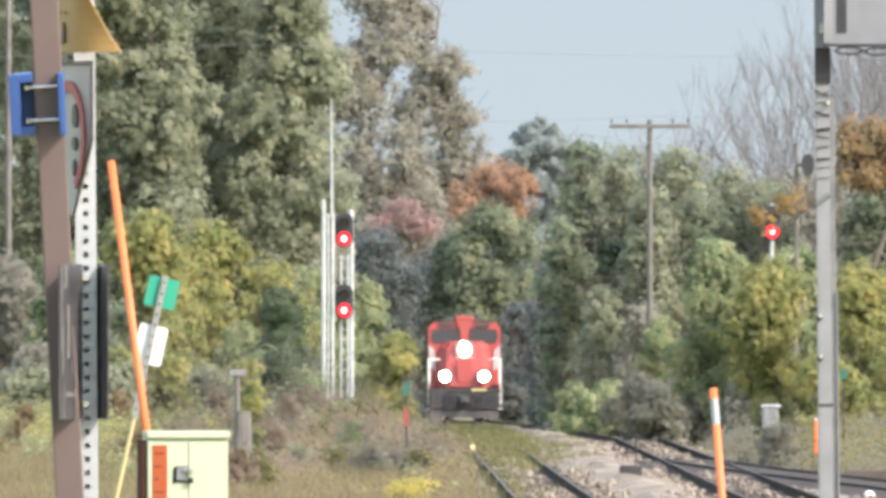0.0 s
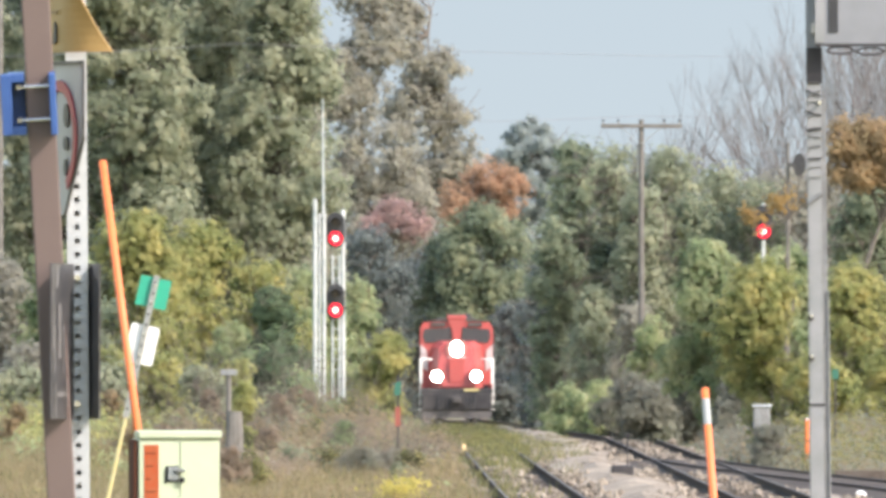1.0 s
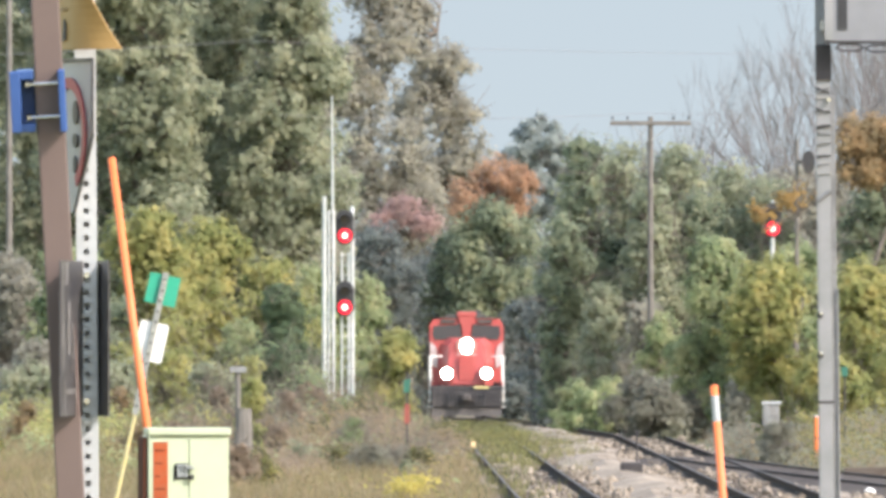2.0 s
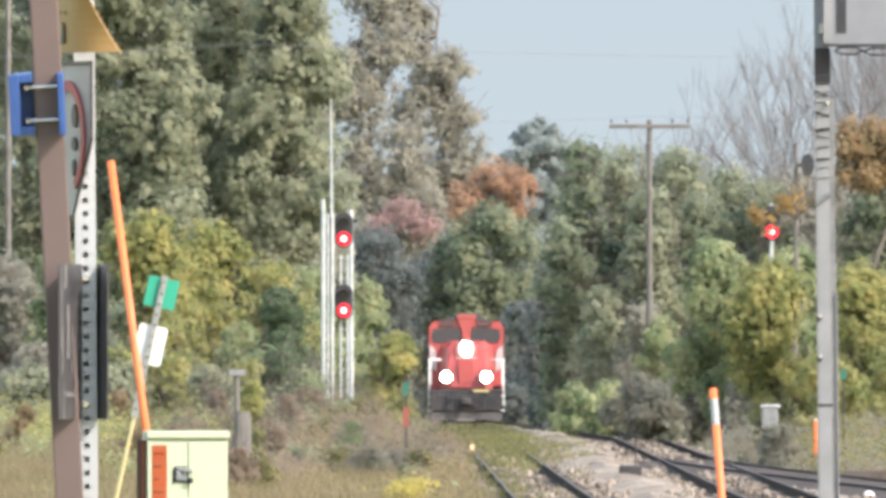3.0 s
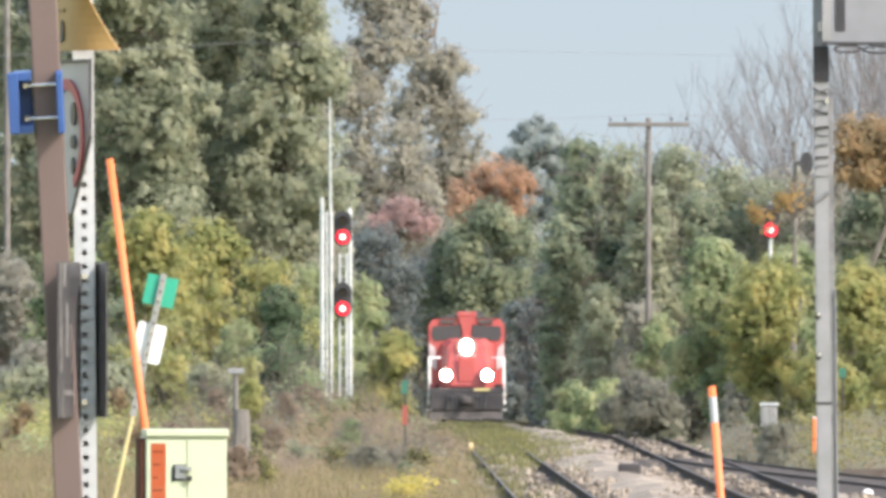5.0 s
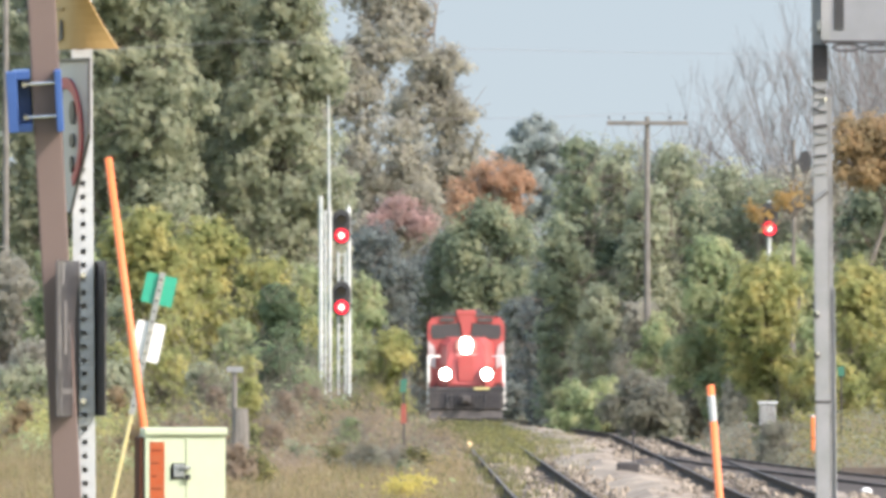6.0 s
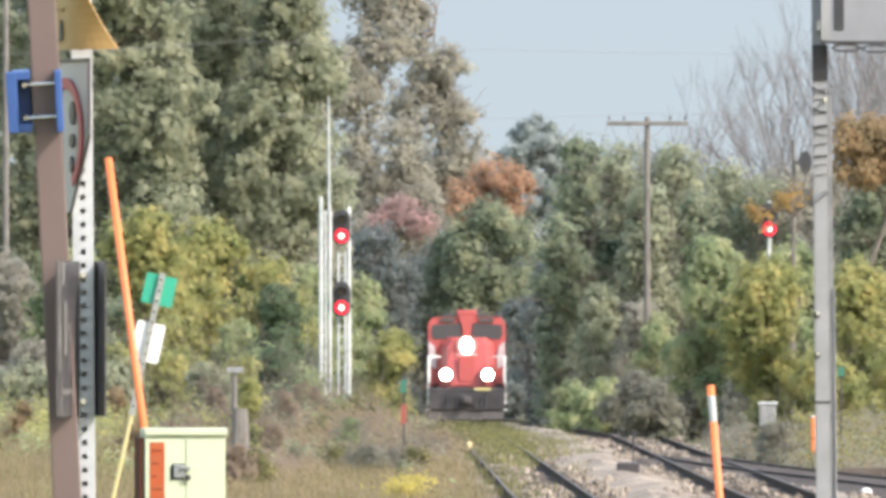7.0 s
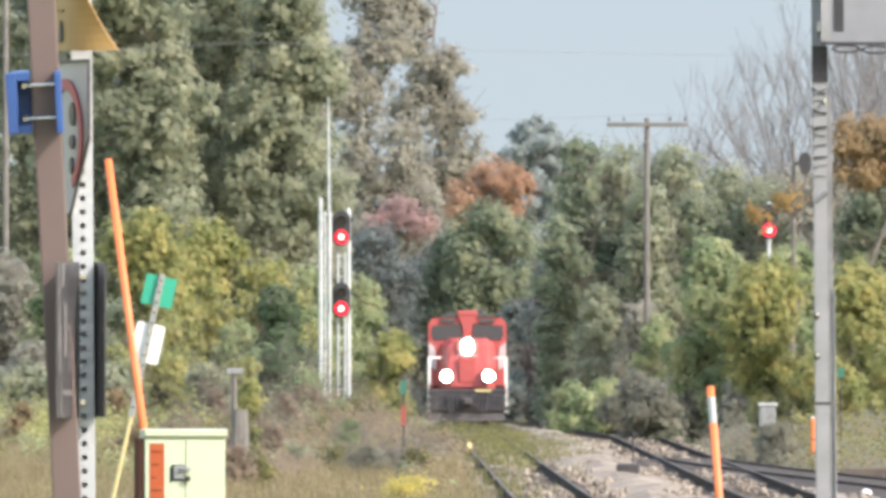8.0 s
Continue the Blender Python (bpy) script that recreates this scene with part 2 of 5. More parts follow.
def part(name, bm, mat, parent=None, label="", smooth=False):
    """Links a bmesh as one mesh object under a thing or a part, in the thing's own space."""
    me = bpy.data.meshes.new(name)
    bm.normal_update()
    if smooth:
        for f in bm.faces:
            f.smooth = True
    bm.to_mesh(me)
    bm.free()
    me.materials.append(M[mat] if isinstance(mat, str) else mat)
    ob = new(name, me)
    ob.parent = parent
    return tagged(ob, label)


def box(x0, x1, y0, y1, z0, z1, bevel=0.0, bm=None):
    bm = bm or bmesh.new()
    v = bmesh.ops.create_cube(bm, size=1)["verts"]
    for p in v:
        p.co = Vector(((x0 + x1) / 2 + p.co.x * (x1 - x0), (y0 + y1) / 2 + p.co.y * (y1 - y0), (z0 + z1) / 2 + p.co.z * (z1 - z0)))
    if bevel:
        bmesh.ops.bevel(bm, geom=list({e for p in v for e in p.link_edges}), offset=bevel, segments=2, affect="EDGES", profile=0.5)
    return bm


def rod(p0, p1, r0, r1=None, n=10, bm=None):
    bm = bm or bmesh.new()
    p0, p1 = Vector(p0), Vector(p1)
    r1 = r0 if r1 is None else r1
    made = bmesh.ops.create_cone(bm, cap_ends=True, segments=n, radius1=r0, radius2=r1, depth=(p1 - p0).length)["verts"]
    turn = (p1 - p0).to_track_quat("Z", "Y").to_matrix()
    for v in made:
        v.co = (p0 + p1) / 2 + turn @ v.co
    return bm


def plate(points, y0, y1, bm=None):
    """An outline in x and z, given thickness along y."""
    bm = bm or bmesh.new()
    a = [bm.verts.new((x, y0, z)) for x, z in points]
    b = [bm.verts.new((x, y1, z)) for x, z in points]
    bm.faces.new(a)
    bm.faces.new(b[::-1])
    for i in range(len(points)):
        j = (i + 1) % len(points)
        bm.faces.new((a[j], a[i], b[i], b[j]))
    bmesh.ops.recalc_face_normals(bm, faces=bm.faces)
    return bm


def quad_mesh(name, corners, mat, parent=None, label="", smooth=False):
    """One mesh of loose quads from an array of shape (n, 4, 3)."""
    n = len(corners)
    me = bpy.data.meshes.new(name)
    me.vertices.add(n * 4)
    me.vertices.foreach_set("co", np.asarray(corners, np.float32).ravel())
    me.loops.add(n * 4)
    me.loops.foreach_set("vertex_index", np.arange(n * 4, dtype=np.int32))
    me.polygons.add(n)
    me.polygons.foreach_set("loop_start", np.arange(0, n * 4, 4, dtype=np.int32))
    me.update(calc_edges=True)
    me.materials.append(mat)
    ob = new(name, me)
    ob.parent = parent
    return tagged(ob, label)


def ease(a, b, v):
    s = min(1.0, max(0.0, (v - a) / (b - a)))
    return s * s * (3 - 2 * s)


# ---- ground and tracks ----
def level(y):
    """Height of the railway's formation: it falls a metre from the camera and then runs flat."""
    return 1.0 * (1 - ease(-60, 470, y))


def main_line(y):
    return 3.15 - 0.00236 * y


def siding(y):
    return 6.55 + (main_line(y) - 6.55) * ease(775, 1060, y)


def spur(y):
    return 6.55 + 4.25 * ease(640, 420, y) if y < 640 else 6.55


def ground_z(x, y):
    """Terrain a little below the gravel, rising in low banks beside it."""
    z = level(y) - 0.30
    z += ease(8.4, 11, x) * 0.9 * ease(560, 640, y) + ease(-0.5, -3.2, x) * 0.98 * ease(520, 660, y)
    if abs(x) < 200 and y < 1600:
        z += 0.10 * noise.noise((x * 0.35, y * 0.05, 0)) * (1 if x < 0.5 or x > 8.5 else 0.3)
    return z


def build_ground():
    xs = [-2600, -1200, -500, -200, -90, -50] + [-30 + 1.5 * i for i in range(41)] + [50, 90, 200, 500, 1200, 2600]
    ys = [-800, -300, -120, -60] + [-30 + 12 * i for i in range(112)] + [1400, 1700, 2200, 3000, 4500]
    verts = [(x, y, ground_z(x, y)) for y in ys for x in xs]
    w = len(xs)
    faces = [(j * w + i, j * w + i + 1, (j + 1) * w + i + 1, (j + 1) * w + i) for j in range(len(ys) - 1) for i in range(w - 1)]
    me = bpy.data.meshes.new("ground")
    me.from_pydata(verts, [], faces)
    me.materials.append(M["soil"])
    me.polygons.foreach_set("use_smooth", [True] * len(faces))
    tagged(new("ground", me), "dry brown and olive soil beside the railway", "ground", kind="structure")


def build_ballast():
    """The gravel bed under both tracks, with rounded shoulders and an uneven top."""
    rows, cols = 560, 34
    verts, faces = [], []
    for j in range(rows + 1):
        y = -30 + j * 2.0
        left, right = main_line(y) - 2.3, max(siding(y), spur(y) if 410 < y < 640 else 0) + 2.3
        for i in range(cols + 1):
            s = i / cols
            x = left + (right - left) * s
            edge = min(x - left, right - x)
            calm = min(abs(x - line(y)) for line in (main_line, siding, spur))
            calm = 0.25 + 0.75 * ease(1.0, 1.9, calm)
            z = level(y) - 0.15 - 0.06 * (1 - calm) - 0.55 * (1 - ease(0, 1.0, edge)) + 0.05 * noise.noise((x * 1.3, y * 0.9, 3)) + calm * (0.15 * noise.noise((x * 0.9, y * 0.05, 9)) + 0.12 * noise.noise((x * 1.6, y * 0.14, 15)))
            middle = (main_line(y) + siding(y)) / 2
            z += 0.16 * max(0.0, 1 - abs(x - middle) / 1.2) * (siding(y) - main_line(y) > 2.8)
            verts.append((x, y, z))
    w = cols + 1
    for j in range(rows):
        for i in range(cols):
            faces.append((j * w + i, j * w + i + 1, (j + 1) * w + i + 1, (j + 1) * w + i))
    me = bpy.data.meshes.new("ballast_bed")
    me.from_pydata(verts, [], faces)
    me.materials.append(M["ballast"])
    tagged(new("ballast_bed", me), "pale grey-beige gravel bed between the rails", "gravel", kind="structure")


RAIL_PROFILE = [(-0.070, -0.172), (0.070, -0.172), (0.068, -0.155), (0.012, -0.135), (0.012, -0.045), (0.036, -0.032), (0.036, -0.006),
                (0.030, 0.0), (-0.030, 0.0), (-0.036, -0.006), (-0.036, -0.032), (-0.012, -0.045), (-0.012, -0.135), (-0.068, -0.155)]


def rail(name, line, offset, y0, y1, parent, step=8.0):
    n = int((y1 - y0) / step)
    verts, faces, k = [], [], len(RAIL_PROFILE)
    for j in range(n + 1):
        y = y0 + (y1 - y0) * j / n
        verts += [(line(y) + offset + a, y, level(y) + b) for a, b in RAIL_PROFILE]
    for j in range(n):
        for i in range(k):
            i2 = (i + 1) % k
            faces.append((j * k + i, j * k + i2, (j + 1) * k + i2, (j + 1) * k + i))
    faces += [tuple(range(k))[::-1], tuple(n * k + i for i in range(k))]
    me = bpy.data.meshes.new(name)
    me.from_pydata(verts, [], faces)
    me.materials.append(M["rail"])
    me.materials.append(M["railhead"])
    for p in me.polygons[:n * k]:
        if p.index % k == 7:
            p.material_index = 1
    ob = new(name, me)
    ob.parent = parent
    return ob


def track(name, line, y0, y1, label):
    t = tagged(new(name), label, "railway track", kind="structure")
    for side in (-0.7535, 0.7535):
        rail("rail", line, side, y0, y1, t)
    quads = []
    y = y0 + 0.3
    while y < y1:
        x, z, d = line(y), level(y) - 0.172, 0.02 * math.sin(y * 7.3)
        a, b, c, e = x - 1.3 + d, x + 1.3 + d, y - 0.115, y + 0.115
        lo, hi = z - 0.14, z - 0.002
        quads += [[(a, c, hi), (b, c, hi), (b, e, hi), (a, e, hi)], [(a, c, lo), (b, c, lo), (b, c, hi), (a, c, hi)],
                  [(b, e, lo), (a, e, lo), (a, e, hi), (b, e, hi)], [(a, e, lo), (a, c, lo), (a, c, hi), (a, e, hi)],
                  [(b, c, lo), (b, e, lo), (b, e, hi), (b, c, hi)]]
        y += 0.55
    tagged(quad_mesh("sleepers", quads, M["tie"], t), "weathered wooden sleepers", kind="stuff")


def build_stones():
    """Coarse stones lying loose on the gravel."""
    rng = np.random.RandomState(11)
    shape = np.array([(1, 0, 0), (-1, 0, 0), (0, 1, 0), (0, -1, 0), (0, 0, 1), (0, 0, -1)], float)
    tri = np.array([(0, 2, 4), (2, 1, 4), (1, 3, 4), (3, 0, 4), (2, 0, 5), (1, 2, 5), (3, 1, 5), (0, 3, 5)])
    verts, faces = [], []
    for _ in range(12000):
        y = 425 + 360 * rng.uniform() ** 1.3
        left, right = main_line(y) - 1.2, max(siding(y), spur(y)) + 1.3
        x = rng.uniform(left, right)
        near = min(abs(abs(x - line(y)) - 0.7535) for line in (main_line, siding, spur))
        if near < 0.22 or (y < 632 and abs(x - spur(y)) < 2.0 and x > siding(y) + 0.9) or noise.noise((x * 1.1, y * 0.07, 41)) < 0.02:
            continue
        r = rng.uniform(0.03, 0.11) * (0.6 if near < 0.5 else 1.0)
        p = shape * r * rng.uniform(0.6, 1.3, (6, 3)) + rng.normal(size=(6, 3)) * r * 0.2 + np.array((x, y, level(y) - 0.13 + rng.uniform(0, 0.05)))
        faces += [tuple(f + len(verts)) for f in tri]
        verts += [tuple(v) for v in p]
    me = bpy.data.meshes.new("loose_stones")
    me.from_pydata(verts, [], faces)
    me.materials.append(M["stones"])
    tagged(new("loose_stones", me), "loose pale and dark stones on the gravel bed", "stones", kind="stuff")


def build_cinders():
    """Dark cinders spread along the spur, with a ragged edge."""
    cols, rows = 12, 120
    verts, faces = [], []
    for j in range(rows + 1):
        y = 426 + 200 * j / rows
        wide = 1.85 + 0.22 * noise.noise((y * 0.11, 2.0, 0)) + 0.12 * noise.noise((y * 0.5, 5.0, 0))
        for i in range(cols + 1):
            u = i / cols * 2 - 1
            verts.append((spur(y) + u * wide, y, level(y) - 0.05 - 0.14 * abs(u) ** 3 + 0.02 * noise.noise((u * 5, y * 0.8, 4))))
    w = cols + 1
    for j in range(rows):
        for i in range(cols):
            faces.append((j * w + i, j * w + i + 1, (j + 1) * w + i + 1, (j + 1) * w + i))
    me = bpy.data.meshes.new("cinder_bed")
    me.from_pydata(verts, [], faces)
    me.materials.append(M["cinder"])
    tagged(new("cinder_bed", me), "dark cinders spread under the spur track", "gravel", kind="structure")


def build_rail_glint():
    """A small cream plate on a stake, turned to the sun, added for the headlight's glint on the rail."""
    y = 676
    t = thing("rail_glint_plate", pose(main_line(y) - 0.80, y, level(y) - 0.2, 0, 6, 28), "small bright cream plate standing in for a glint on the rail", "reflector")
    part("stake", rod((0, 0, -0.1), (0, 0, 0.12), 0.018, n=8), "steel", t)
    # pale colour paints the glint; no such plate stands by the rail
    plate_mesh = plate([(-0.075, 0.10), (0.065, 0.10), (0.075, 0.14), (0.055, 0.36), (-0.05, 0.38), (-0.075, 0.33)], -0.012, 0.0)
    part("reflector", plate_mesh, "amber", t, "cream and amber plate coloured as the rail's glint")


# ---- foliage ----
def leaf_quads(centres, rng, length, up=0.75, outward=None):
    """Small diamond leaves, lying on the skin of their clump where outward is given, else mostly upward and southward."""
    n = len(centres)
    if outward is None:
        sprig = np.repeat(rng.normal(size=(n // 16 + 1, 3)), 16, 0)[:n]
        lie = sprig * 0.50 + rng.normal(size=(n, 3)) * 0.20 + np.array((0.25, -0.30, up))
    else:
        lie = outward + rng.normal(size=(n, 3)) * 0.22
    lie /= np.linalg.norm(lie, axis=1, keepdims=True)
    u = np.cross(lie, rng.normal(size=(n, 3)))
    u /= np.linalg.norm(u, axis=1, keepdims=True) + 1e-9
    v = np.cross(lie, u)
    s = length * rng.uniform(0.55, 1.35, (n, 1))
    a, b = u * s * 0.5, v * s * 0.36
    return np.stack([centres - a, centres + b - a * 0.1, centres + a, centres - b - a * 0.1], 1)


def unit(d):
    return d / (np.linalg.norm(d, axis=1, keepdims=True) + 1e-9)


def crown_points(lobes, count, rng, clump=0.34, per=24):
    """Leaf places and the way that each leaf faces: loose clumps gathered towards the outside of uneven lobes."""
    lobes = np.array(lobes, float)
    size = lobes[:, 3] * lobes[:, 5]
    k = rng.choice(len(lobes), max(4, count // per), p=size / size.sum())
    d = unit(rng.normal(size=(len(k), 3)))
    r = rng.uniform(0.25, 1.0, (len(k), 1)) ** 0.5 * rng.uniform(0.80, 1.16, (len(k), 1))
    c = np.repeat(lobes[k, :3] + d * r * lobes[k, 3:6], per, 0)
    radius = np.repeat(clump * rng.uniform(0.7, 1.5, (len(k), 1)), per, 0)
    skin = unit(rng.normal(size=(len(c), 3)))
    puff = skin * rng.uniform(0.3, 1.6, (len(c), 1)) * np.array((0.95, 0.95, 0.85))
    return c + puff * radius, skin * 0.40 + np.repeat(d, per, 0) * 0.36 + np.array((0.14, -0.24, 0.34))


def branch_mesh(segments, n=4):
    """Tapered limbs as one mesh: rows of (start, end, radius, radius)."""
    quads = []
    for p0, p1, r0, r1 in segments:
        p0, p1 = Vector(p0), Vector(p1)
        turn = (p1 - p0).to_track_quat("Z", "Y").to_matrix()
        ring = [turn @ Vector((math.cos(2 * math.pi * i / n), math.sin(2 * math.pi * i / n), 0)) for i in range(n)]
        for i in range(n):
            a, b = ring[i], ring[(i + 1) % n]
            quads.append([p0 + a * r0, p0 + b * r0, p1 + b * r1, p1 + a * r1])
    return np.array([[tuple(v) for v in q] for q in quads])


def limbs(height, lobes, rng, radius):
    """A leaning trunk with limbs that reach into each lobe of the crown."""
    seg, p = [], Vector((0, 0, -0.4))
    steps = 5
    spine = []
    for i in range(steps):
        q = Vector((rng.normal() * 0.12 * (i + 1) ** 0.5, rng.normal() * 0.12 * (i + 1) ** 0.5, height * 0.82 * (i + 1) / steps))
        seg.append((p, q, radius * (1 - 0.17 * i), radius * (1 - 0.17 * (i + 1))))
        spine.append(q)
        p = q
    for lobe in lobes:
        c = Vector(lobe[:3])
        start = min(spine, key=lambda s: (s - (c - Vector((0, 0, lobe[5])))).length)
        for _ in range(4):
            tip = c + Vector(rng.normal(size=3)) * 0.45 * lobe[3]
            mid = (start + tip) / 2 + Vector(rng.normal(size=3)) * 0.25
            seg += [(start, mid, radius * 0.38, radius * 0.24), (mid, tip, radius * 0.24, radius * 0.07)]
            for _ in range(3):
                seg.append((mid, mid + Vector(rng.normal(size=3)) * 0.8 + Vector((0, 0, 0.4)), radius * 0.14, radius * 0.04))
    return seg


def tree(name, x, y, lobes, leaf, count, label, category="tree", seed=0, length=0.17, trunk=0.16, clump=0.34):
    """lobes: centre and radii, with heights over the railway's level."""
    rng = np.random.RandomState(seed)
    z = ground_z(x, y)
    lobes = [(a, b, c - z, d, e, f) for a, b, c, d, e, f in lobes]
    t = thing(name, pose(x, y, z), label, category)
    top = max(c + f for _, _, c, _, _, f in lobes)
    quad_mesh("trunk", branch_mesh(limbs(top, lobes, rng, trunk)), M["bark"], t)
    places, outward = crown_points(lobes, int(count * 0.98), rng, clump)
    quad_mesh("crown", leaf_quads(places, rng, length * 1.52, outward=outward), LEAF[leaf], t)
    return t


def lobes_for(width, low, high, rng, n=9, depth=None):
    """Uneven lobes that fill a crown of that half width from low to high."""
    depth = depth or width
    out = []
    for i in range(n):
        s = (i + 0.5) / n
        taper = math.sin(math.pi * (0.22 + 0.70 * s)) ** 0.7
        r = width * rng.uniform(0.42, 0.62)
        out.append((rng.uniform(-1, 1) * (width * taper - r * 0.7), rng.uniform(-1, 1) * depth * 0.5, low + (high - low) * (0.10 + 0.80 * s),
                    r, r * depth / width, r * rng.uniform(0.7, 1.0)))
    out.append((0, 0, high - width * 0.35, width * 0.45, width * 0.45, width * 0.36))
    return out


def plain_tree(name, x, y, width, low, high, leaf, count, label, seed, category="tree", n=9, **more):
    return tree(name, x, y, lobes_for(width, low, high, np.random.RandomState(seed + 500), n), leaf, count, label, category, seed, **more)


def bare_tree(x, y, height, seed, spread=0.27):
    rng = np.random.RandomState(seed)
    seg = []

    def grow(p, d, length, r, depth):
        q = p + d * length
        seg.append((p, q, r, r * 0.66))
        if depth == 0:
            return
        for _ in range(3 if depth > 1 else 4):
            nd = (d + Vector(rng.normal(size=3)) * spread + Vector((0, 0, 0.16))).normalized()
            grow(p + d * length * rng.uniform(0.55, 1.0), nd, length * rng.uniform(0.55, 0.8), r * 0.58, depth - 1)

    grow(Vector((0, 0, -0.4)), Vector((rng.normal() * 0.05, 0, 1)).normalized(), height * 0.36, 0.09, 5)
    t = thing("bare_tree", pose(x, y, ground_z(x, y)), "leafless grey tree with thin upright branches", "tree", "bare trees")
    quad_mesh("trunk", branch_mesh(seg, 3), M["twig"], t)


def tufts(name, places, rng, height, width, leaf, label, blades=6, lean=0.35):
    """Grass: bent blades in tufts, one mesh."""
    places = np.asarray(places, float)
    n = len(places) * blades
    base = np.repeat(places, blades, 0) + np.concatenate([rng.normal(size=(n, 2)) * 0.10, np.zeros((n, 1))], 1)
    h = height * rng.uniform(0.45, 1.25, (n, 1)) * np.repeat(rng.uniform(0.6, 1.3, (len(places), 1)), blades, 0)
    a = rng.uniform(0, 2 * math.pi, (n, 1))
    side = np.concatenate([np.cos(a), np.sin(a), np.zeros((n, 1))], 1) * width * rng.uniform(0.6, 1.4, (n, 1))
    tip = base + np.concatenate([rng.normal(size=(n, 2)) * lean * h, h], 1)
    ob = quad_mesh(name, np.stack([base - side, base + side, tip + side * 0.35, tip - side * 0.35], 1), LEAF[leaf])
    return tagged(ob, label, "grass", kind="stuff")


# ---- locomotive ----
def build_locomotive():
    """A wide-nosed red diesel, front towards -y, standing on rail level."""
    t = thing("locomotive", pose(main_line(994), 994, 0), "red diesel freight locomotive with lit headlights on the main track", "locomotive")
    # long hood, cab and nose
    part("hood", box(-0.95, 0.95, 4.6, 20.2, 1.62, 4.34, 0.10), "red", t, "long red engine hood")
    part("underframe", box(-1.5, 1.5, 2.4, 20.8, 1.32, 1.60, 0.03), "lococrank", t)
    cab = bmesh.new()
    outline = [(-1.56, 1.42), (1.56, 1.42), (1.56, 3.98), (1.40, 4.25), (0.62, 4.38), (-0.62, 4.38), (-1.40, 4.25), (-1.56, 3.98)]
    cab = part("cab", plate(outline, 2.4, 4.6, cab), "red", t, "red cab with a sloped roof")
    part("roof", plate([(-1.34, 4.28), (1.34, 4.28), (0.60, 4.42), (-0.60, 4.42)], 2.35, 4.5), "plow", cab, "grey cab roof edge")
    part("roof_crest", box(-0.40, 0.40, 2.28, 4.3, 4.34, 4.55, 0.04), "red", cab, "red stripe over the windscreen")
    nose = bmesh.new()
    ring0 = [(-1.12, 1.42), (1.12, 1.42), (1.20, 2.4), (1.08, 3.22), (0.80, 3.46), (-0.80, 3.46), (-1.08, 3.22), (-1.20, 2.4)]
    front = [nose.verts.new((x * 0.66, 1.25 + 0.16 * (z - 1.6), 1.6 + (z - 1.6) * 0.93)) for x, z in ring0]
    back = [nose.verts.new((x, 2.42, z)) for x, z in ring0]
    nose_front = nose.faces.new(front)
    for i in range(8):
        nose.faces.new((front[(i + 1) % 8], front[i], back[i], back[(i + 1) % 8]))
    bmesh.ops.bevel(nose, geom=list(nose_front.edges), offset=0.09, segments=2, affect="EDGES")
    bmesh.ops.recalc_face_normals(nose, faces=nose.faces)
    nose = part("nose", nose, "red", t, "red wide nose")
    for s in (-1, 1):
        wind = plate([(s * 0.19, 3.42), (s * 1.34, 3.36), (s * 1.44, 3.60), (s * 1.40, 3.94), (s * 0.25, 4.02)], 2.36, 2.39)
        part("windscreen", wind, "glass", cab, "dark windscreen")
        part("number_board", box(s * 0.78 - 0.30, s * 0.78 + 0.30, 2.30, 2.39, 4.06, 4.21, 0.015), "plow", cab, "grey number board over the windscreen")
        part("side_window", box(s * 1.555, s * 1.575, 2.9, 4.0, 3.2, 3.9), "glass", cab)
        part("cab_stripe", plate([(s * 1.545, 3.30), (s * 1.30, 3.08), (s * 1.22, 2.55), (s * 1.24, 2.15), (s * 1.545, 2.35)], 2.34, 2.392), "stripe", cab, "white diagonal stripe on the cab front")
        part("mirror", box(s * 1.60 - 0.05, s * 1.60 + 0.05, 2.7, 2.9, 3.35, 3.75, 0.02), "lococrank", cab)
    part("windscreen_post", plate([(-0.12, 3.46), (0.12, 3.46), (0.20, 3.95), (0.42, 4.46), (-0.42, 4.46), (-0.20, 3.95)], 2.30, 2.39), "red", cab, "red post between the windscreens")
    # headlight pair in one housing high on the nose, ditch lights on the platform
    lamp_box = part("headlight_housing", box(-0.34, 0.34, 1.38, 1.75, 2.79, 3.43, 0.05), "lococrank", t)
    # lamp discs are wider than real lamps, to take in their bloom
    for s in (-0.07, 0.07):
        part("headlight", rod((0, 1.30, 3.10 + s), (0, 1.40, 3.10 + s), 0.23, 0.20, 20), "headlight", lamp_box, "lit white headlight")
    # pinkish glowing disc added here and at the ditch lights for their bloom
    part("bloom_disc", rod((0, 1.36, 3.10), (0, 1.42, 3.10), 0.42, 0.36, 24), "lampbloom", lamp_box, "glowing disc for the bloom round a lamp")
    for s in (-0.84, 0.84):
        ditch = part("ditch_light_housing", box(s - 0.28, s + 0.28, 1.02, 1.22, 1.66, 2.20, 0.05), "lococrank", t)
        part("ditch_light", rod((s, 0.94, 1.93), (s, 1.03, 1.93), 0.215, 0.20, 20), "headlight", ditch, "lit white ditch light")
        part("bloom_disc", rod((s, 0.985, 1.93), (s, 1.02, 1.93), 0.30, 0.28, 24), "lampbloom", ditch, "glowing disc for the bloom round a lamp")
    part("nose_door", box(-0.32, 0.32, 1.21, 1.30, 1.66, 2.72, 0.02), "red", nose, "red nose door")
    part("grab_bar", rod((-0.42, 1.20, 2.74), (0.42, 1.20, 2.74), 0.012), "white", nose)
    # front platform, pilot, plow and coupler
    part("front_platform", box(-1.55, 1.55, 0.70, 2.4, 1.20, 1.40, 0.03), "lococrank", t)
